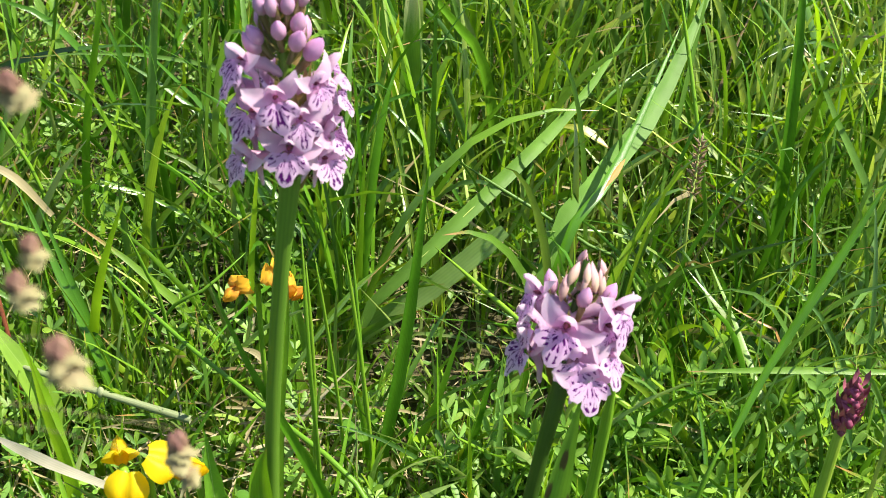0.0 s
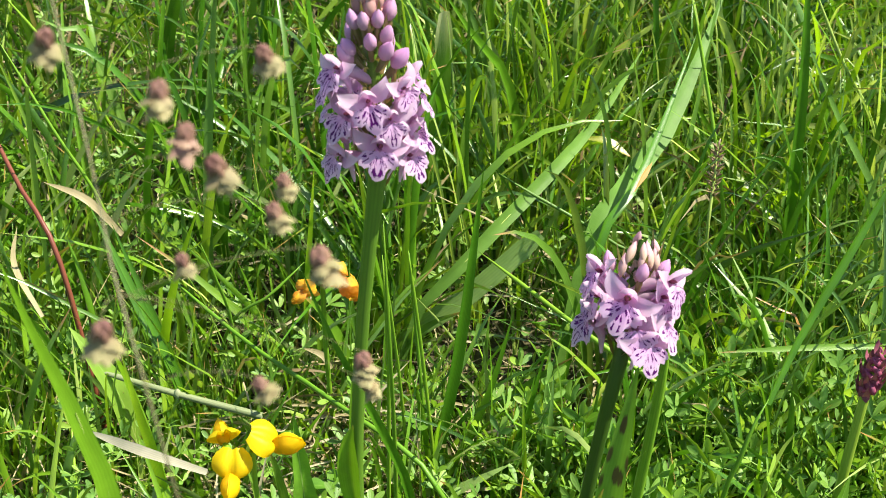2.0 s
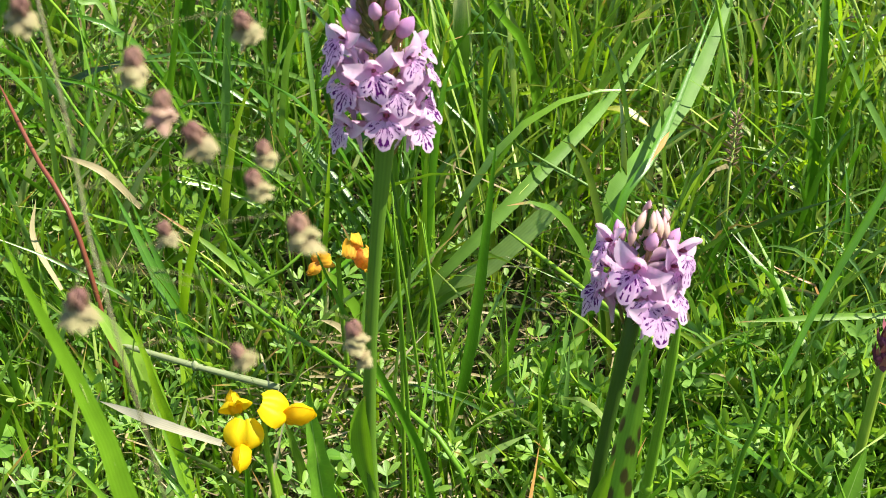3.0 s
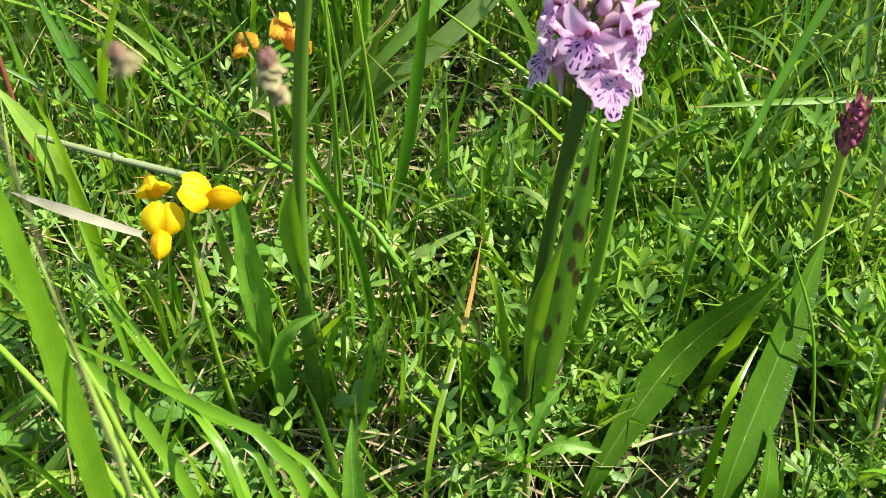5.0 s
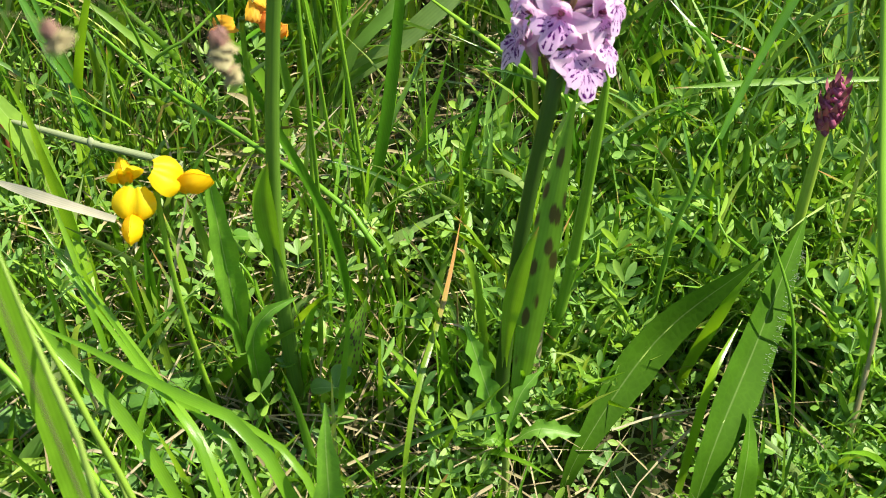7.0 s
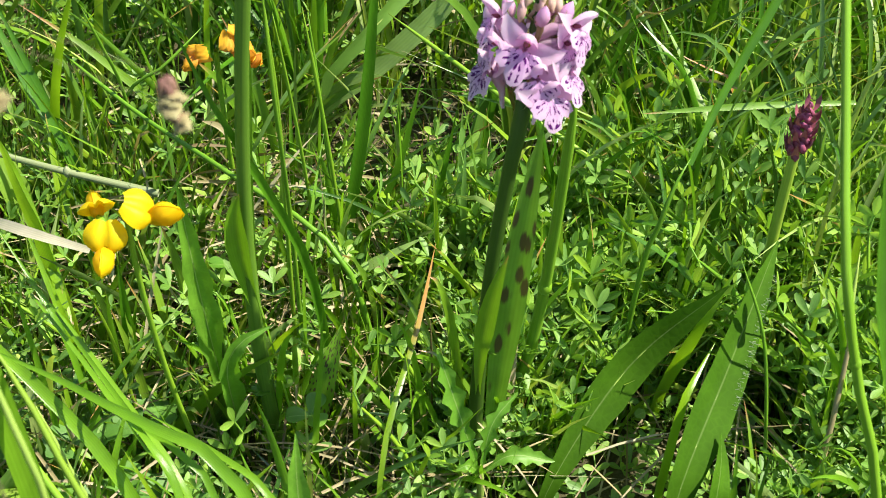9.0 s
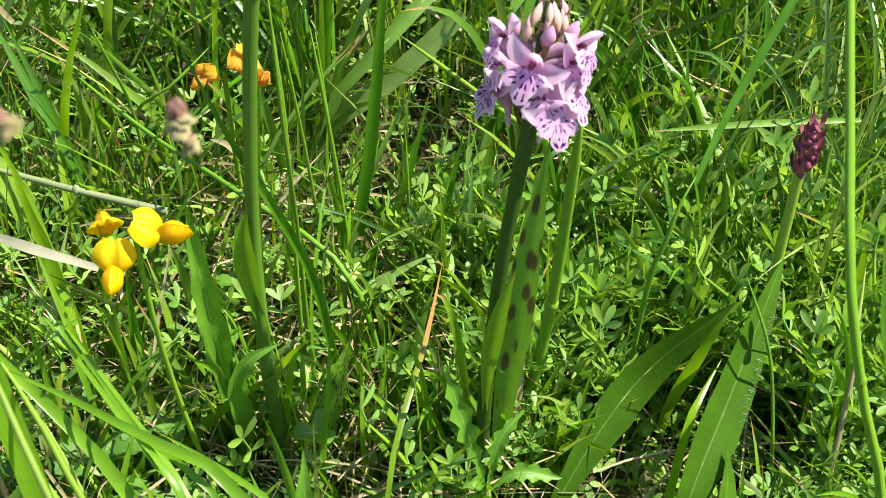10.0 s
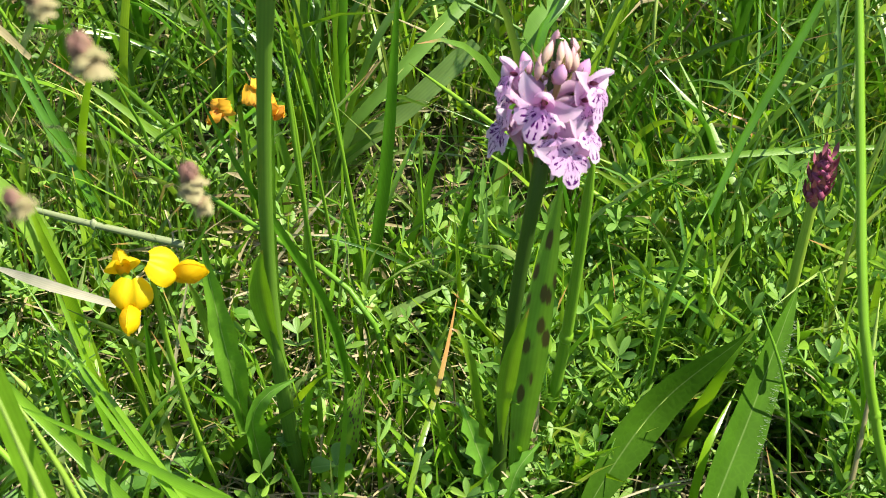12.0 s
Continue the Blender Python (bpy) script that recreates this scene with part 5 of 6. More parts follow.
strand("grass_plant", "bright lime grass blade at the edge", G_LIME, [(0.1315, 0.3085, -0.0030), (0.1326, 0.3120, 0.0287), (0.1349, 0.3194, 0.0485), (0.1387, 0.3273, 0.0690)], 0.0024, "grass", 0.30)
strand("grass_plant", "pale narrow grass blade at the edge", G_SHINE, [(0.1471, 0.3261, -0.0030), (0.1453, 0.3330, 0.0299), (0.1423, 0.3442, 0.0424), (0.1376, 0.3543, 0.0536)], 0.0017, "grass", 0.30)
strand("grass_plant", "lime narrow grass blade among the stems", G_LIME, [(0.0061, 0.2942, -0.0030), (0.0062, 0.2973, 0.0292), (0.0064, 0.3027, 0.0467), (0.0063, 0.3062, 0.0621)], 0.0017, "grass", 0.30)
strand("grass_plant", "bright narrow grass blade among the stems", G_BRIGHT, [(-0.0055, 0.2887, -0.0030), (-0.0043, 0.2926, 0.0350), (-0.0023, 0.2988, 0.0534), (-0.0010, 0.3046, 0.0713)], 0.0020, "grass", 0.30)
strand("grass_plant", "lime grass blade low before the short orchid", G_LIME, [(0.0161, 0.2796, -0.0030), (0.0245, 0.2819, 0.0356), (0.0324, 0.2841, 0.0441), (0.0399, 0.2861, 0.0524)], 0.0019, "grass", 0.30)
strand("grass_plant", "yellow-green grass culm leaning outward near the eye", STEM_LIME, [(0.0010, 0.1700, -0.0030), (-0.0250, 0.1960, 0.0560), (-0.0431, 0.2140, 0.0989), (-0.0512, 0.2220, 0.1150), (-0.0565, 0.2280, 0.1260), (-0.0660, 0.2370, 0.1380)], 0.0019, "stem", 0.00)
strand("grass_plant", "green grass culm leaning low across the corner", STEM, [(-0.0170, 0.2190, -0.0030), (-0.0500, 0.2440, 0.0400), (-0.0654, 0.2560, 0.0612), (-0.0732, 0.2620, 0.0715), (-0.0849, 0.2720, 0.0788), (-0.1042, 0.2900, 0.0845)], 0.0024, "stem", 0.00)
strand("grass_plant", "bright grass blade leaning low across the corner", G_BRIGHT, [(-0.0300, 0.2500, -0.0030), (-0.0520, 0.2680, 0.0500), (-0.0734, 0.2820, 0.0724), (-0.0838, 0.2900, 0.0785), (-0.0948, 0.3000, 0.0839), (-0.1077, 0.3100, 0.0886)], 0.0036, "grass", 0.40)
strand("dry_leaf", "pale tan dead leaf with brown patches behind the orchid stem", DEAD, [(0.0485, 0.3075, -0.0030), (0.0496, 0.3090, 0.0435), (0.0502, 0.3095, 0.0607), (0.0515, 0.3100, 0.0790)], 0.0034, "grass", 0.25, "dead leaf")
strand("grass_plant", "light grass blade lying behind the stems", G_PALE_LIT, [(-0.0269, 0.3308, -0.0030), (-0.0207, 0.3326, 0.0276), (-0.0137, 0.3346, 0.0359), (-0.0070, 0.3376, 0.0396)], 0.0030, "grass", 0.30)


def seed_head(foot, tip):
    """A dry spike of small brown scales on its stalk."""
    foot, tip = Vector(foot), Vector(tip)
    o = thing("seed_head", (0, 0, 0), "dry brown seed head standing among the grass", "seed head")
    stem_part(o, "stem", STEM_PALE, [Vector((foot.x + 0.003, foot.y, -0.003)), foot.lerp(tip, -0.6), foot, tip], 0.0016)
    g = Geo()
    for i in range(46):
        t = i / 45
        a = 2.4 * i
        c = foot.lerp(tip, t)
        d = Vector((math.cos(a), math.sin(a), 0.9)).normalized()
        r = 0.0016 * math.sin(math.pi * (0.15 + 0.8 * t))
        g.egg(c + d * r * 0.4, c + d * (r + 0.003), 0.0009, 5, 6, 0.6)
    g.make("husk", SEED_HEAD, o)
    return o


seed_head((0.1014, 0.4603, 0.0814), (0.1029, 0.4672, 0.0984))

# white bristles along the edges of the long hairy leaves
def bristles(a, b, c, count, seed):
    rnd = random.Random(seed)
    path = smooth_path([Vector(a), Vector(b), Vector(c)], 40)
    g = Geo()
    for _ in range(count):
        p = path[rnd.randrange(4, 38)] + Vector((rnd.gauss(0, 0.0006), rnd.gauss(0, 0.0006), 0))
        d = Vector((rnd.uniform(0.2, 1.0), -0.4, rnd.uniform(-0.2, 0.7))).normalized()
        g.tube([p, p + d * rnd.uniform(0.0009, 0.002)], [0.00005, 0.00002], 3)
    return tagged(g.make("leaf_hairs", HAIR), "fine white hairs on a leaf edge", "hairs", kind="stuff")


bristles((0.098, 0.2704, 0.0406), (0.113, 0.3032, 0.0524), (0.124, 0.3302, 0.0603), 150, 71)

# ---- the sward: grass, herbs and litter that nobody could count
def tone(y):
    return min(1.0, max(0.0, (y - 0.3) / 0.4))


# places where single leaves and stems lie open to the light: x, y of both ends and the width of the gap
GAPS = [(0.055, 0.272, 0.108, 0.312, 0.021), (0.085, 0.262, 0.122, 0.315, 0.014), (0.04, 0.285, 0.05, 0.285, 0.009), (-0.022, 0.29, -0.008, 0.3, 0.009), (-0.042, 0.3, -0.03, 0.305, 0.007), (0.01, 0.28, 0.028, 0.345, 0.006), (-0.055, 0.255, -0.02, 0.25, 0.012), (0.002, 0.437, 0.050, 0.444, 0.02), (0.052, 0.409, 0.070, 0.424, 0.018)]


def in_gap(x, y):
    for x0, y0, x1, y1, r in GAPS:
        dx, dy = x1 - x0, y1 - y0
        t = max(0.0, min(1.0, ((x - x0) * dx + (y - y0) * dy) / (dx * dx + dy * dy)))
        if (x - x0 - t * dx) ** 2 + (y - y0 - t * dy) ** 2 < r * r:
            return True
    return False


def build_grass(name, mat, count, seed, low, high, wide, lean, label, area=(-0.34, 0.38, 0.2, 1.25)):
    rnd = random.Random(seed)
    g = Geo()
    for _ in range(count):
        x, y = rnd.uniform(area[0], area[1]), area[2] + (area[3] - area[2]) * rnd.random() ** 1.25
        clump = noise.noise(Vector((x * 20, y * 20, seed)))
        if clump < (-0.35 if y < 0.45 else -0.03):
            continue
        far = tone(y)
        h = (low + (high - low) * rnd.random() ** 1.6) * (0.55 + 0.45 * far + 0.25 * clump)
        if x < 0.0 and y > 0.5:
            h *= 0.72
        if y < 0.47:
            if rnd.random() < 0.12 or in_gap(x, y):
                continue
            h = min(h, 0.03 + 0.24 * (y - 0.2) * rnd.uniform(0.4, 1.4))
        a = rnd.uniform(0, 6.283)
        bend = h * lean * rnd.random() ** 0.8
        dx, dy = math.cos(a) * bend, math.sin(a) * bend * 0.8
        base = Vector((x, y, -0.003))
        tip = base + Vector((dx, dy, h))
        mid = base + Vector((dx * 0.2, dy * 0.2, h * rnd.uniform(0.55, 0.8)))
        f = rnd.uniform(0, 6.283)
        g.blade(base, mid, tip, wide * rnd.uniform(0.55, 1.3), 0.3, (math.cos(f), math.sin(f), 0.35), 6, "grass", rnd.uniform(-1.2, 1.2))
    return tagged(g.make(name, mat), label, "grass", kind="stuff")


build_grass("grass", G_MEADOW, 7500, 21, 0.03, 0.13, 0.0027, 0.85, "dense fine green meadow grass growing from the soil")
build_grass("grass", G_FRESH, 900, 22, 0.05, 0.18, 0.0038, 0.8, "broader fresh green grass blades among the sward")
build_grass("grass", G_BLUE, 1000, 23, 0.04, 0.14, 0.0026, 0.9, "bluish green grass blades among the sward")
build_grass("grass", STEM_THIN, 450, 24, 0.07, 0.2, 0.0017, 0.5, "thin upright grass stems rising from the sward", (-0.36, 0.42, 0.42, 1.25))
build_grass("grass", STEM_PALE, 350, 28, 0.06, 0.18, 0.0016, 1.0, "pale thin grass stems leaning across the sward", (-0.36, 0.42, 0.4, 1.25))
build_grass("dry_grass", STRAW, 1000, 29, 0.03, 0.12, 0.0019, 1.6, "bleached dead stems leaning among the farther grass", (-0.36, 0.42, 0.44, 1.2))
build_grass("grass", G_LIME, 1300, 25, 0.02, 0.08, 0.0019, 0.9, "young lime green grass low in the sward", (-0.3, 0.34, 0.2, 0.8))
build_grass("grass", G_FRESH, 2600, 27, 0.03, 0.1, 0.0012, 1.0, "fine thin grass blades low in the sward", (-0.26, 0.3, 0.24, 0.62))
build_grass("grass", G_MEADOW, 4200, 30, 0.03, 0.085, 0.0013, 0.55, "fine upright grass blades filling the near sward", (-0.16, 0.2, 0.235, 0.46))
build_grass("grass", G_BRIGHT, 900, 33, 0.03, 0.09, 0.0018, 0.6, "bright upright grass blades in the near sward", (-0.16, 0.2, 0.235, 0.46))
build_grass("grass", G_MEADOW, 1500, 34, 0.05, 0.12, 0.0019, 1.2, "fine grass blades crossing one another", (-0.3, 0.34, 0.41, 0.75))
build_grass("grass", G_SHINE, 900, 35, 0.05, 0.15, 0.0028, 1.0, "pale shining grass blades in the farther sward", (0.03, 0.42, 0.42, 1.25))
build_grass("grass", G_LIME, 350, 36, 0.05, 0.13, 0.0026, 0.8, "yellow-green grass blades in the farther sward", (0.0, 0.42, 0.42, 1.25))
build_grass("grass", G_BRIGHT, 700, 38, 0.03, 0.07, 0.0019, 0.6, "bright young grass blades near the soil", (-0.04, 0.12, 0.245, 0.34))
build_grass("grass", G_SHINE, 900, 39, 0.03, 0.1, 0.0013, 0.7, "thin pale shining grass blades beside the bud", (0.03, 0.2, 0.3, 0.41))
build_grass("grass", G_LIME, 500, 40, 0.03, 0.1, 0.0016, 0.6, "lime grass blades beside the bud", (0.03, 0.2, 0.3, 0.41))
build_grass("dry_grass", STRAW, 1500, 26, 0.025, 0.11, 0.0014, 1.5, "bleached dry grass standing and leaning in the sward")


def build_tufts(mat, count, seed, long_, wide, label, area=(-0.3, 0.36, 0.43, 1.0)):
    """Tufts of broader blades that fan out of one root and arch over, with bare gaps between."""
    rnd = random.Random(seed)
    g = Geo()
    for _ in range(count):
        x, y = rnd.uniform(area[0], area[1]), rnd.uniform(area[2], area[3])
        # finer growth to one side
        if x < -0.03 and rnd.random() < 0.5:
            continue
        # the broad pale blades and the near leaves lie open
        if y < 0.43 and (in_gap(x, y) or 0.045 < x < 0.13 and y < 0.34):
            continue
        if -0.005 < x < 0.12 and abs(y - 0.42 - 0.9 * max(0.0, x)) < 0.035:
            continue
        way = rnd.uniform(0, 6.283)
        for _ in range(rnd.randint(3, 8)):
            a = way + rnd.gauss(0, 1.1)
            l = rnd.uniform(*long_)
            out = l * (0.12 + 0.75 * rnd.random() ** 1.5)
            h = math.sqrt(max(0.2 * l * l, l * l - out * out))
            base = Vector((x + rnd.gauss(0, 0.004), y + rnd.gauss(0, 0.004), -0.003))
            d = Vector((math.cos(a), math.sin(a), 0))
            tip = base + d * out + Vector((0, 0, h * rnd.uniform(0.75, 1.0)))
            mid = base + d * out * 0.25 + Vector((0, 0, h * rnd.uniform(0.6, 0.95)))
            f = rnd.uniform(0, 6.283)
            g.blade(base, mid, tip, rnd.uniform(*wide), rnd.uniform(0.15, 0.5), (math.cos(f), math.sin(f), 0.5), 9, "grass", rnd.uniform(-1.0, 1.0))
    return tagged(g.make("grass", mat), label, "grass", kind="stuff")


build_tufts(G_MEADOW, 320, 81, (0.07, 0.17), (0.0015, 0.0034), "tufts of broad green grass blades in the farther sward")
build_tufts(G_DEEP, 120, 82, (0.07, 0.18), (0.0015, 0.0034), "tufts of dark green grass blades in the farther sward")
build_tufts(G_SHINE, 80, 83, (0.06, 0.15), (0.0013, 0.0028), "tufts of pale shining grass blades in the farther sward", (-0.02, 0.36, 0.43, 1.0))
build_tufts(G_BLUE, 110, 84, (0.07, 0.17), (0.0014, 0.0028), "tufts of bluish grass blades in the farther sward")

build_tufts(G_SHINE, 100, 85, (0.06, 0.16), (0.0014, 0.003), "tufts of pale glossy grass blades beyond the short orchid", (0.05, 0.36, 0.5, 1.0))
build_tufts(G_LIME, 50, 86, (0.06, 0.15), (0.0014, 0.0026), "tufts of yellow-green grass blades beyond the short orchid", (0.03, 0.36, 0.5, 1.0))

build_tufts(G_BRIGHT, 30, 87, (0.045, 0.095), (0.0013, 0.0026), "tufts of bright grass blades in the near sward", (-0.12, 0.16, 0.27, 0.43))
build_tufts(G_MEADOW, 55, 88, (0.045, 0.1), (0.0013, 0.0028), "tufts of green grass blades in the near sward", (-0.12, 0.16, 0.27, 0.43))
build_tufts(G_SHINE, 25, 89, (0.04, 0.09), (0.0012, 0.0022), "tufts of pale shining grass blades in the near sward", (-0.12, 0.16, 0.27, 0.43))

# narrow upright blades between the short orchid and the bud
build_tufts(G_DEEP, 40, 91, (0.05, 0.13), (0.0012, 0.0024), "narrow dark grass blades beyond the short orchid", (0.05, 0.2, 0.38, 0.53))
build_tufts(G_SHINE, 30, 92, (0.05, 0.12), (0.0011, 0.002), "narrow shining grass blades beyond the short orchid", (0.05, 0.2, 0.38, 0.53))
build_tufts(G_BLUE, 30, 93, (0.05, 0.13), (0.0012, 0.0022), "narrow bluish grass blades beyond the short orchid", (0.05, 0.2, 0.38, 0.53))


def build_meadow():
    """The meadow goes on round the patch, in coarser tufts."""
    rnd = random.Random(37)
    g = Geo()
    while len(g.f) < 150000:
        x, y = rnd.gauss(0, 1.3), rnd.gauss(0.5, 1.3)
        if -0.32 < x < 0.36 and 0.2 < y < 1.2:
            continue
        near = abs(x) < 0.4 and -0.3 < y < 0.3
        h = rnd.uniform(0.02, 0.05) if near else rnd.uniform(0.05, 0.17)
        a, lean = rnd.uniform(0, 6.283), h * rnd.uniform(0.1, 0.8)
        base = Vector((x, y, -0.004))
        tip = base + Vector((math.cos(a) * lean, math.sin(a) * lean, h))
        g.blade(base, base + Vector((0, 0, h * 0.65)), tip, rnd.uniform(0.0015, 0.0045), 0.3, (math.sin(a * 3), math.cos(a * 3), 0.35), 4, "grass")
    return tagged(g.make("grass", G_MEADOW), "green meadow grass growing all round the patch", "grass", kind="stuff")


build_meadow()


def build_litter():
    rnd = random.Random(31)
    g = Geo()
    for _ in range(6000):
        x, y = rnd.uniform(-0.34, 0.38), rnd.uniform(0.2, 1.1)
        a, l = rnd.uniform(0, 6.283), rnd.uniform(0.01, 0.055)
        z = rnd.uniform(0.001, 0.026)
        d = Vector((math.cos(a) * l, math.sin(a) * l, rnd.uniform(-0.2, 0.45) * l))
        p = Vector((x, y, z))
        g.blade(p - d * 0.5, p + Vector((0, 0, 0.003)), p + d * 0.5, rnd.uniform(0.0003, 0.001), 0.3, (rnd.uniform(-1, 1), rnd.uniform(-1, 1), 1.0), 4, "grass", rnd.uniform(-1, 1))
    for _ in range(150):
        p = Vector((rnd.gauss(-0.03, 0.022), rnd.gauss(0.395, 0.02), rnd.uniform(0.004, 0.04)))
        a, l = rnd.uniform(0, 6.283), rnd.uniform(0.015, 0.05)
        d = Vector((math.cos(a) * l, math.sin(a) * l * 0.6, rnd.uniform(-0.3, 0.8) * l))
        g.blade(p - d * 0.5, p + Vector((0, 0, 0.003)), p + d * 0.5, rnd.uniform(0.0005, 0.0013), 0.3, (rnd.uniform(-1, 1), -1, 1.0), 5, "grass", rnd.uniform(-1, 1))
    for _ in range(550):
        x, y = rnd.uniform(-0.14, 0.05), rnd.uniform(0.24, 0.4)
        a, l = rnd.uniform(0, 6.283), rnd.uniform(0.012, 0.05)
        p = Vector((x, y, rnd.uniform(0.004, 0.03)))
        d = Vector((math.cos(a) * l, math.sin(a) * l, rnd.uniform(-0.3, 0.6) * l))
        g.blade(p - d * 0.5, p + Vector((0, 0, rnd.uniform(0.0, 0.008))), p + d * 0.5, rnd.uniform(0.0004, 0.0012), 0.3, (rnd.uniform(-1, 1), rnd.uniform(-1, 1), 1.0), 5, "grass", rnd.uniform(-1, 1))
    return tagged(g.make("litter", STRAW), "pale dry straw and dead grass lying on the soil", "litter", kind="stuff")


build_litter()


def leaflet(g, base, tip, w, up):
    g.blade(base, (Vector(base) + Vector(tip)) * 0.5 + Vector(up) * w * 0.12, tip, w, 0.3, up, 6, "round")


def trefoil_leaf(at, d, size, rnd):
    """Three leaflets at the end of a short stalk and two at its foot."""
    g = Geo()
    at, d = Vector(at), Vector(d).normalized()
    side = d.cross(Vector((0, 0, 1)))
    side = side.normalized() if side.length > 0.1 else Vector((1, 0, 0))
    up = side.cross(d)
    end = at + d * size * 0.8
    g.tube([at, at.lerp(end, 0.5), end], 0.0003, 4)
    for ang in (-0.95, 0.0, 0.95):
        k = d * math.cos(ang) + side * math.sin(ang) + up * rnd.uniform(0.0, 0.55)
        leaflet(g, end, end + k.normalized() * size * rnd.uniform(0.95, 1.25), size * 0.4, up)
    for ang in (-1.35, 1.35):
        k = d * math.cos(ang) + side * math.sin(ang) + up * 0.4
        leaflet(g, at, at + k.normalized() * size * 0.8, size * 0.36, up)
    return g


def trefoil_sprig(seed, label, leaves, height, mat):
    rnd = random.Random(seed)
    o = thing("trefoil_sprig", (0, 0, 0), label, "herb", "leafy trefoil sprigs")
    lean = Vector((rnd.uniform(-0.5, 0.5), rnd.uniform(-0.5, 0.5), 1)) * height
    path = arc((0, 0, -0.002), (lean.x * 0.1, lean.y * 0.1, height * 0.6), lean, 7)
    Geo().tube(path, [0.0007] * 6 + [0.0004], 5).make("stem", STEM_THIN, o)
    for i in range(leaves):
        t = 0.2 + 0.8 * i / (leaves - 1)
        p = path[min(6, int(t * 6))]
        a = 2.4 * i + rnd.uniform(-0.4, 0.4)
        d = Vector((math.cos(a), math.sin(a), 0.5 + 1.2 * t * t))
        trefoil_leaf(p, d, 0.0058 * rnd.uniform(0.75, 1.2), rnd).make("leaf", mat, o)
    return o


def clover_sprig(seed, height):
    rnd = random.Random(seed)
    o = thing("clover", (0, 0, 0), "low clover with three rounded green leaflets", "herb", "clovers")
    top = Vector((rnd.uniform(-0.3, 0.3) * height, rnd.uniform(-0.3, 0.3) * height, height))
    Geo().tube(arc((0, 0, -0.002), (0, 0, height * 0.6), top, 6), 0.0005, 5).make("stalk", STEM_THIN, o)
    for k in range(3):
        a = 2.094 * k + rnd.uniform(-0.2, 0.2)
        d = Vector((math.cos(a), math.sin(a), rnd.uniform(0.1, 0.5))).normalized()
        Geo().blade(top, top + d * 0.005 + Vector((0, 0, 0.001)), top + d * 0.0085, 0.0075, 0.25, (0, 0, 1), 8, "round").make("leaflet", CLOVER, o)
    return o


def ground_ivy(x, y, seed):
    """A creeping herb: rounded, scalloped leaves on short stalks."""
    rnd = random.Random(seed)
    o = thing("ground_ivy", (x, y, 0), "low creeping herb with rounded scalloped leaves", "herb", "creeping herbs")
    for k in range(5):
        a = 1.257 * k + rnd.uniform(-0.4, 0.4)
        top = Vector((math.cos(a) * 0.008, math.sin(a) * 0.008, rnd.uniform(0.012, 0.03)))
        Geo().tube(arc((0, 0, -0.002), (0, 0, top.z * 0.7), top, 6), 0.0006, 5).make("stalk", STEM_THIN, o)
        up = Vector((rnd.uniform(-0.4, 0.4), rnd.uniform(-0.7, 0.1), 1)).normalized()
        across = up.cross(Vector((math.cos(a), math.sin(a), 0.1))).normalized()
        along = across.cross(up)
        r = rnd.uniform(0.0045, 0.007)
        g, pts, uvs = Geo(), [], []
        for i in range(5):
            for j in range(29):
                w = -2.75 + 5.5 * j / 28
                q = i / 4
                d = r * q * (1 + 0.09 * math.cos(j * 1.57) * q - 0.16 * math.cos(w * 0.5 + 1.57) ** 2)
                pts.append(top + along * (d * math.cos(w)) + across * (d * math.sin(w)) + up * (r * (0.16 * q * q * math.cos(w * 3) + 0.12 * q)))
                uvs.append((j / 28, q))
        g.grid(pts, uvs, 5, 29)
        g.make("leaf", CREEPER, o)
    return o


for i, (x, y) in enumerate(((-0.088, 0.292), (-0.065, 0.293), (-0.058, 0.312), (-0.079, 0.322), (-0.095, 0.31), (-0.045, 0.28), (-0.03, 0.285), (-0.1, 0.335))):
    ground_ivy(x, y, 120 + i)


def scatter(protos, count, seed, area, sizes):
    rnd = random.Random(seed)
    for i in range(count):
        x, y = rnd.uniform(area[0], area[1]), area[2] + (area[3] - area[2]) * rnd.random() ** 1.1
        s = rnd.uniform(*sizes)
        if in_gap(x, y):
            s *= 0.25
        elif y < 0.27:
            s *= 0.6
        m = pose(x, y, 0, rnd.uniform(-12, 12), rnd.uniform(-12, 12), rnd.uniform(0, 360)) @ Matrix.Diagonal((s, s, s, 1))
        copy_thing(protos[i % len(protos)], m)
    for p in protos:
        for c in (*p.children, p):
            bpy.data.objects.remove(c)


def sprigs():
    bushy, slender = "bushy trefoil sprig with small green leaflets", "slender trefoil sprig with small greyish green leaflets"
    return [trefoil_sprig(41, bushy, 9, 0.045, HERB), trefoil_sprig(42, slender, 8, 0.04, HERB_GREY), trefoil_sprig(43, slender, 10, 0.058, HERB_GREY)]


scatter(sprigs(), 90, 44, (-0.2, 0.04, 0.24, 0.52), (0.6, 1.0))
scatter(sprigs(), 110, 47, (0.03, 0.26, 0.24, 0.42), (0.65, 1.05))
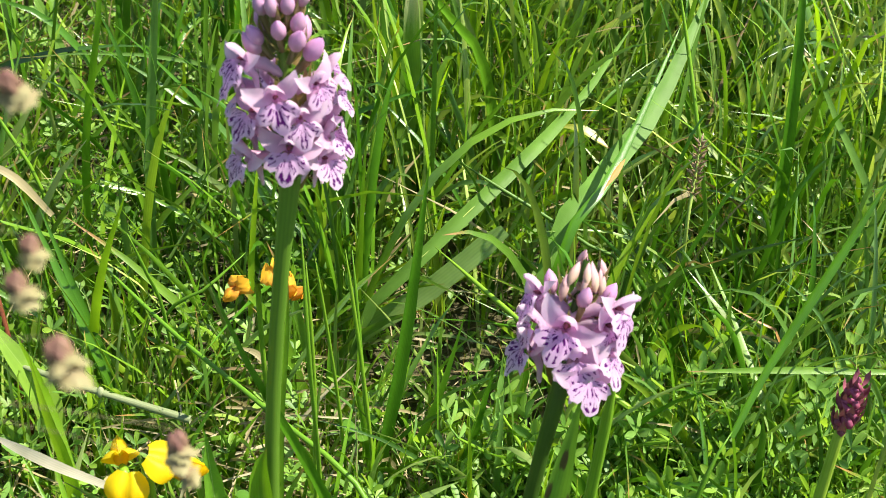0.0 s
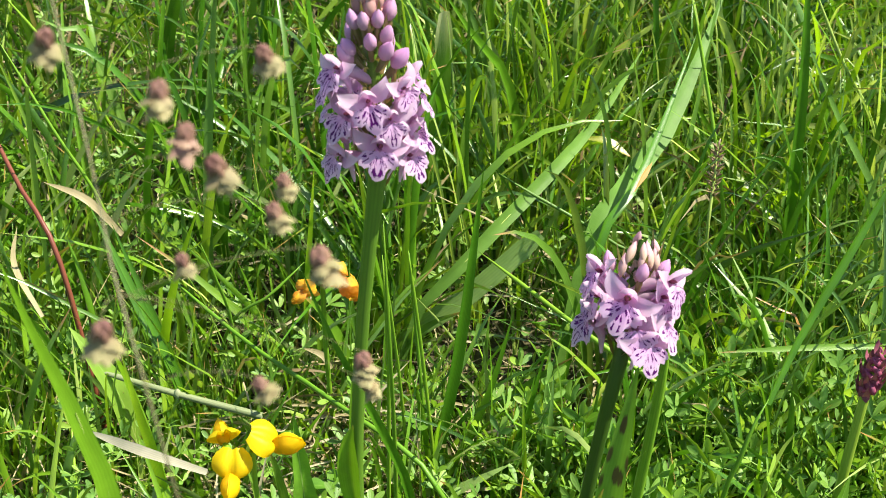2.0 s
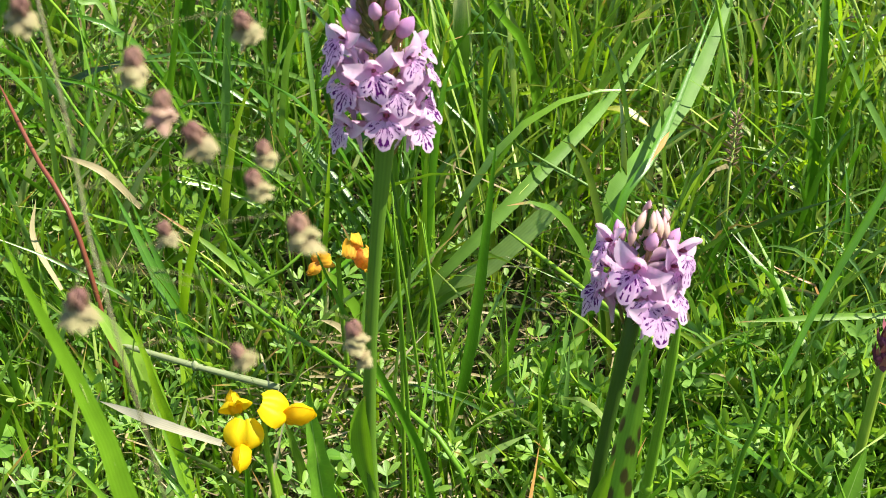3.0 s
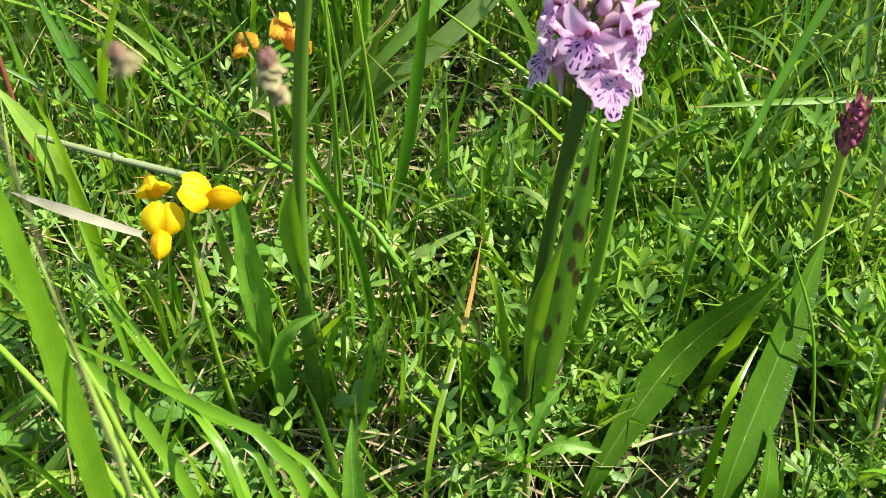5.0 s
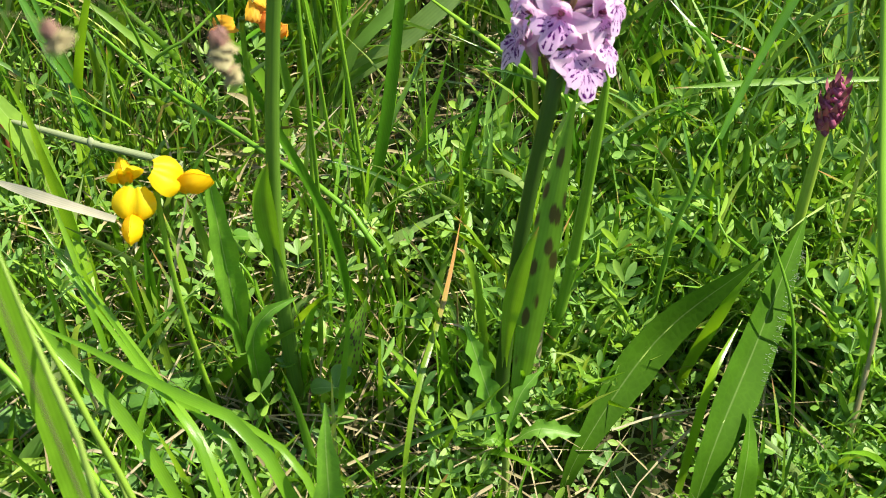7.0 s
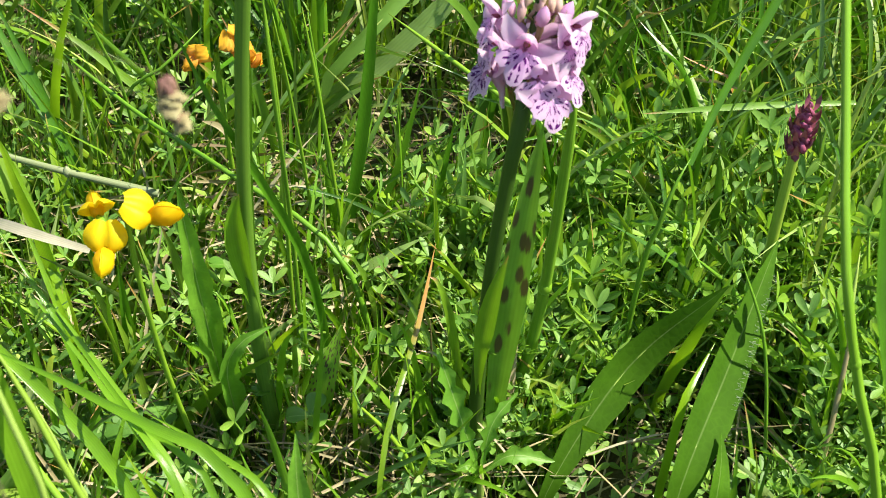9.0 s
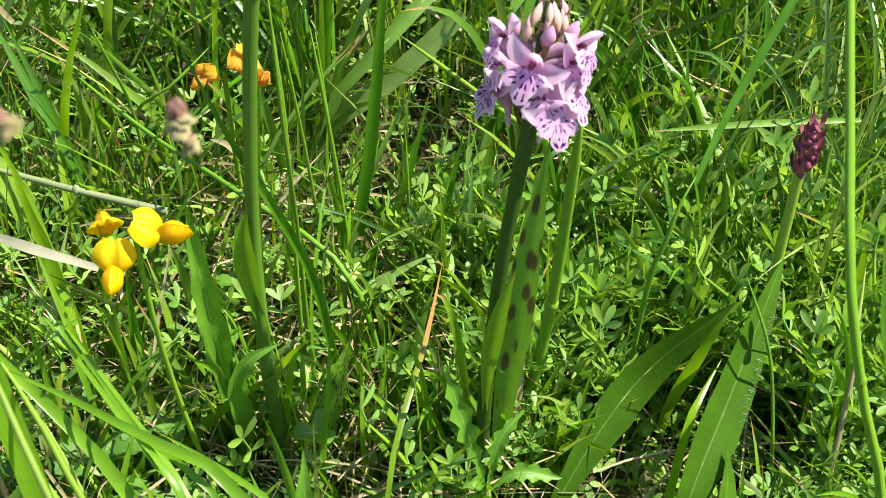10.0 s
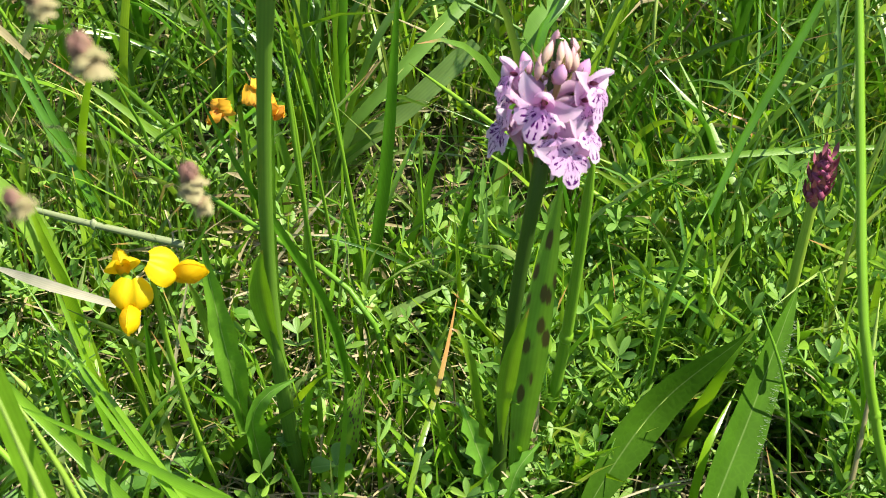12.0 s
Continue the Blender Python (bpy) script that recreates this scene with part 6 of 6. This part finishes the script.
# a dense stand of them to the side of the short orchid
scatter(sprigs(), 130, 45, (0.045, 0.17, 0.305, 0.4), (0.75, 1.1))
scatter(sprigs(), 16, 46, (-0.09, -0.01, 0.24, 0.3), (0.6, 0.9))
scatter([clover_sprig(54, 0.025), clover_sprig(55, 0.035)], 16, 56, (-0.1, 0.0, 0.235, 0.3), (0.55, 0.95))
scatter([clover_sprig(51, 0.03), clover_sprig(52, 0.045)], 70, 53, (-0.2, 0.26, 0.22, 0.66), (0.5, 0.9))


def build_herbs():
    """The same leafage further off, too fine to pick apart."""
    rnd = random.Random(61)
    g = Geo()
    for _ in range(8500):
        x, y = rnd.uniform(-0.34, 0.38), 0.22 + 0.9 * rnd.random() ** 1.7
        if rnd.random() < ((0.6 if x > 0.04 else 0.3) if y > 0.41 else 0.3 if x < 0.02 else 0.0):
            continue
        z = rnd.uniform(0.006, 0.045) * (0.25 if in_gap(x, y) else 0.7 if y < 0.3 else 1)
        a = rnd.uniform(0, 6.283)
        h = trefoil_leaf((x, y, z), (math.cos(a), math.sin(a), rnd.uniform(0, 1)), 0.005 * rnd.uniform(0.7, 1.25), rnd)
        o = len(g.v)
        g.v += h.v
        g.uv += h.uv
        g.f += [tuple(k + o for k in f) for f in h.f]
    for _ in range(2600):
        x, y = rnd.uniform(0.03, 0.19), rnd.uniform(0.27, 0.41)
        if in_gap(x, y):
            continue
        a = rnd.uniform(0, 6.283)
        h = trefoil_leaf((x, y, rnd.uniform(0.004, 0.032)), (math.cos(a), math.sin(a), rnd.uniform(0.1, 1.4)), 0.0042 * rnd.uniform(0.7, 1.25), rnd)
        o = len(g.v)
        g.v += h.v
        g.uv += h.uv
        g.f += [tuple(k + o for k in f) for f in h.f]
    for _ in range(5200):
        x, y = rnd.uniform(-0.26, 0.3), rnd.uniform(0.22, 0.7)
        if x < 0.02 and y < 0.42 and rnd.random() < 0.6:
            continue
        p = Vector((x, y, rnd.uniform(0.002, 0.014)))
        a = rnd.uniform(0, 6.283)
        d = Vector((math.cos(a), math.sin(a), rnd.uniform(-0.1, 0.8)))
        leaflet(g, p, p + d.normalized() * rnd.uniform(0.003, 0.0065), rnd.uniform(0.002, 0.0042), (rnd.uniform(-0.4, 0.4), rnd.uniform(-0.4, 0.4), 1))
    return tagged(g.make("undergrowth", HERB), "low mat of small trefoil and clover leaves", "undergrowth", kind="stuff")


build_herbs()
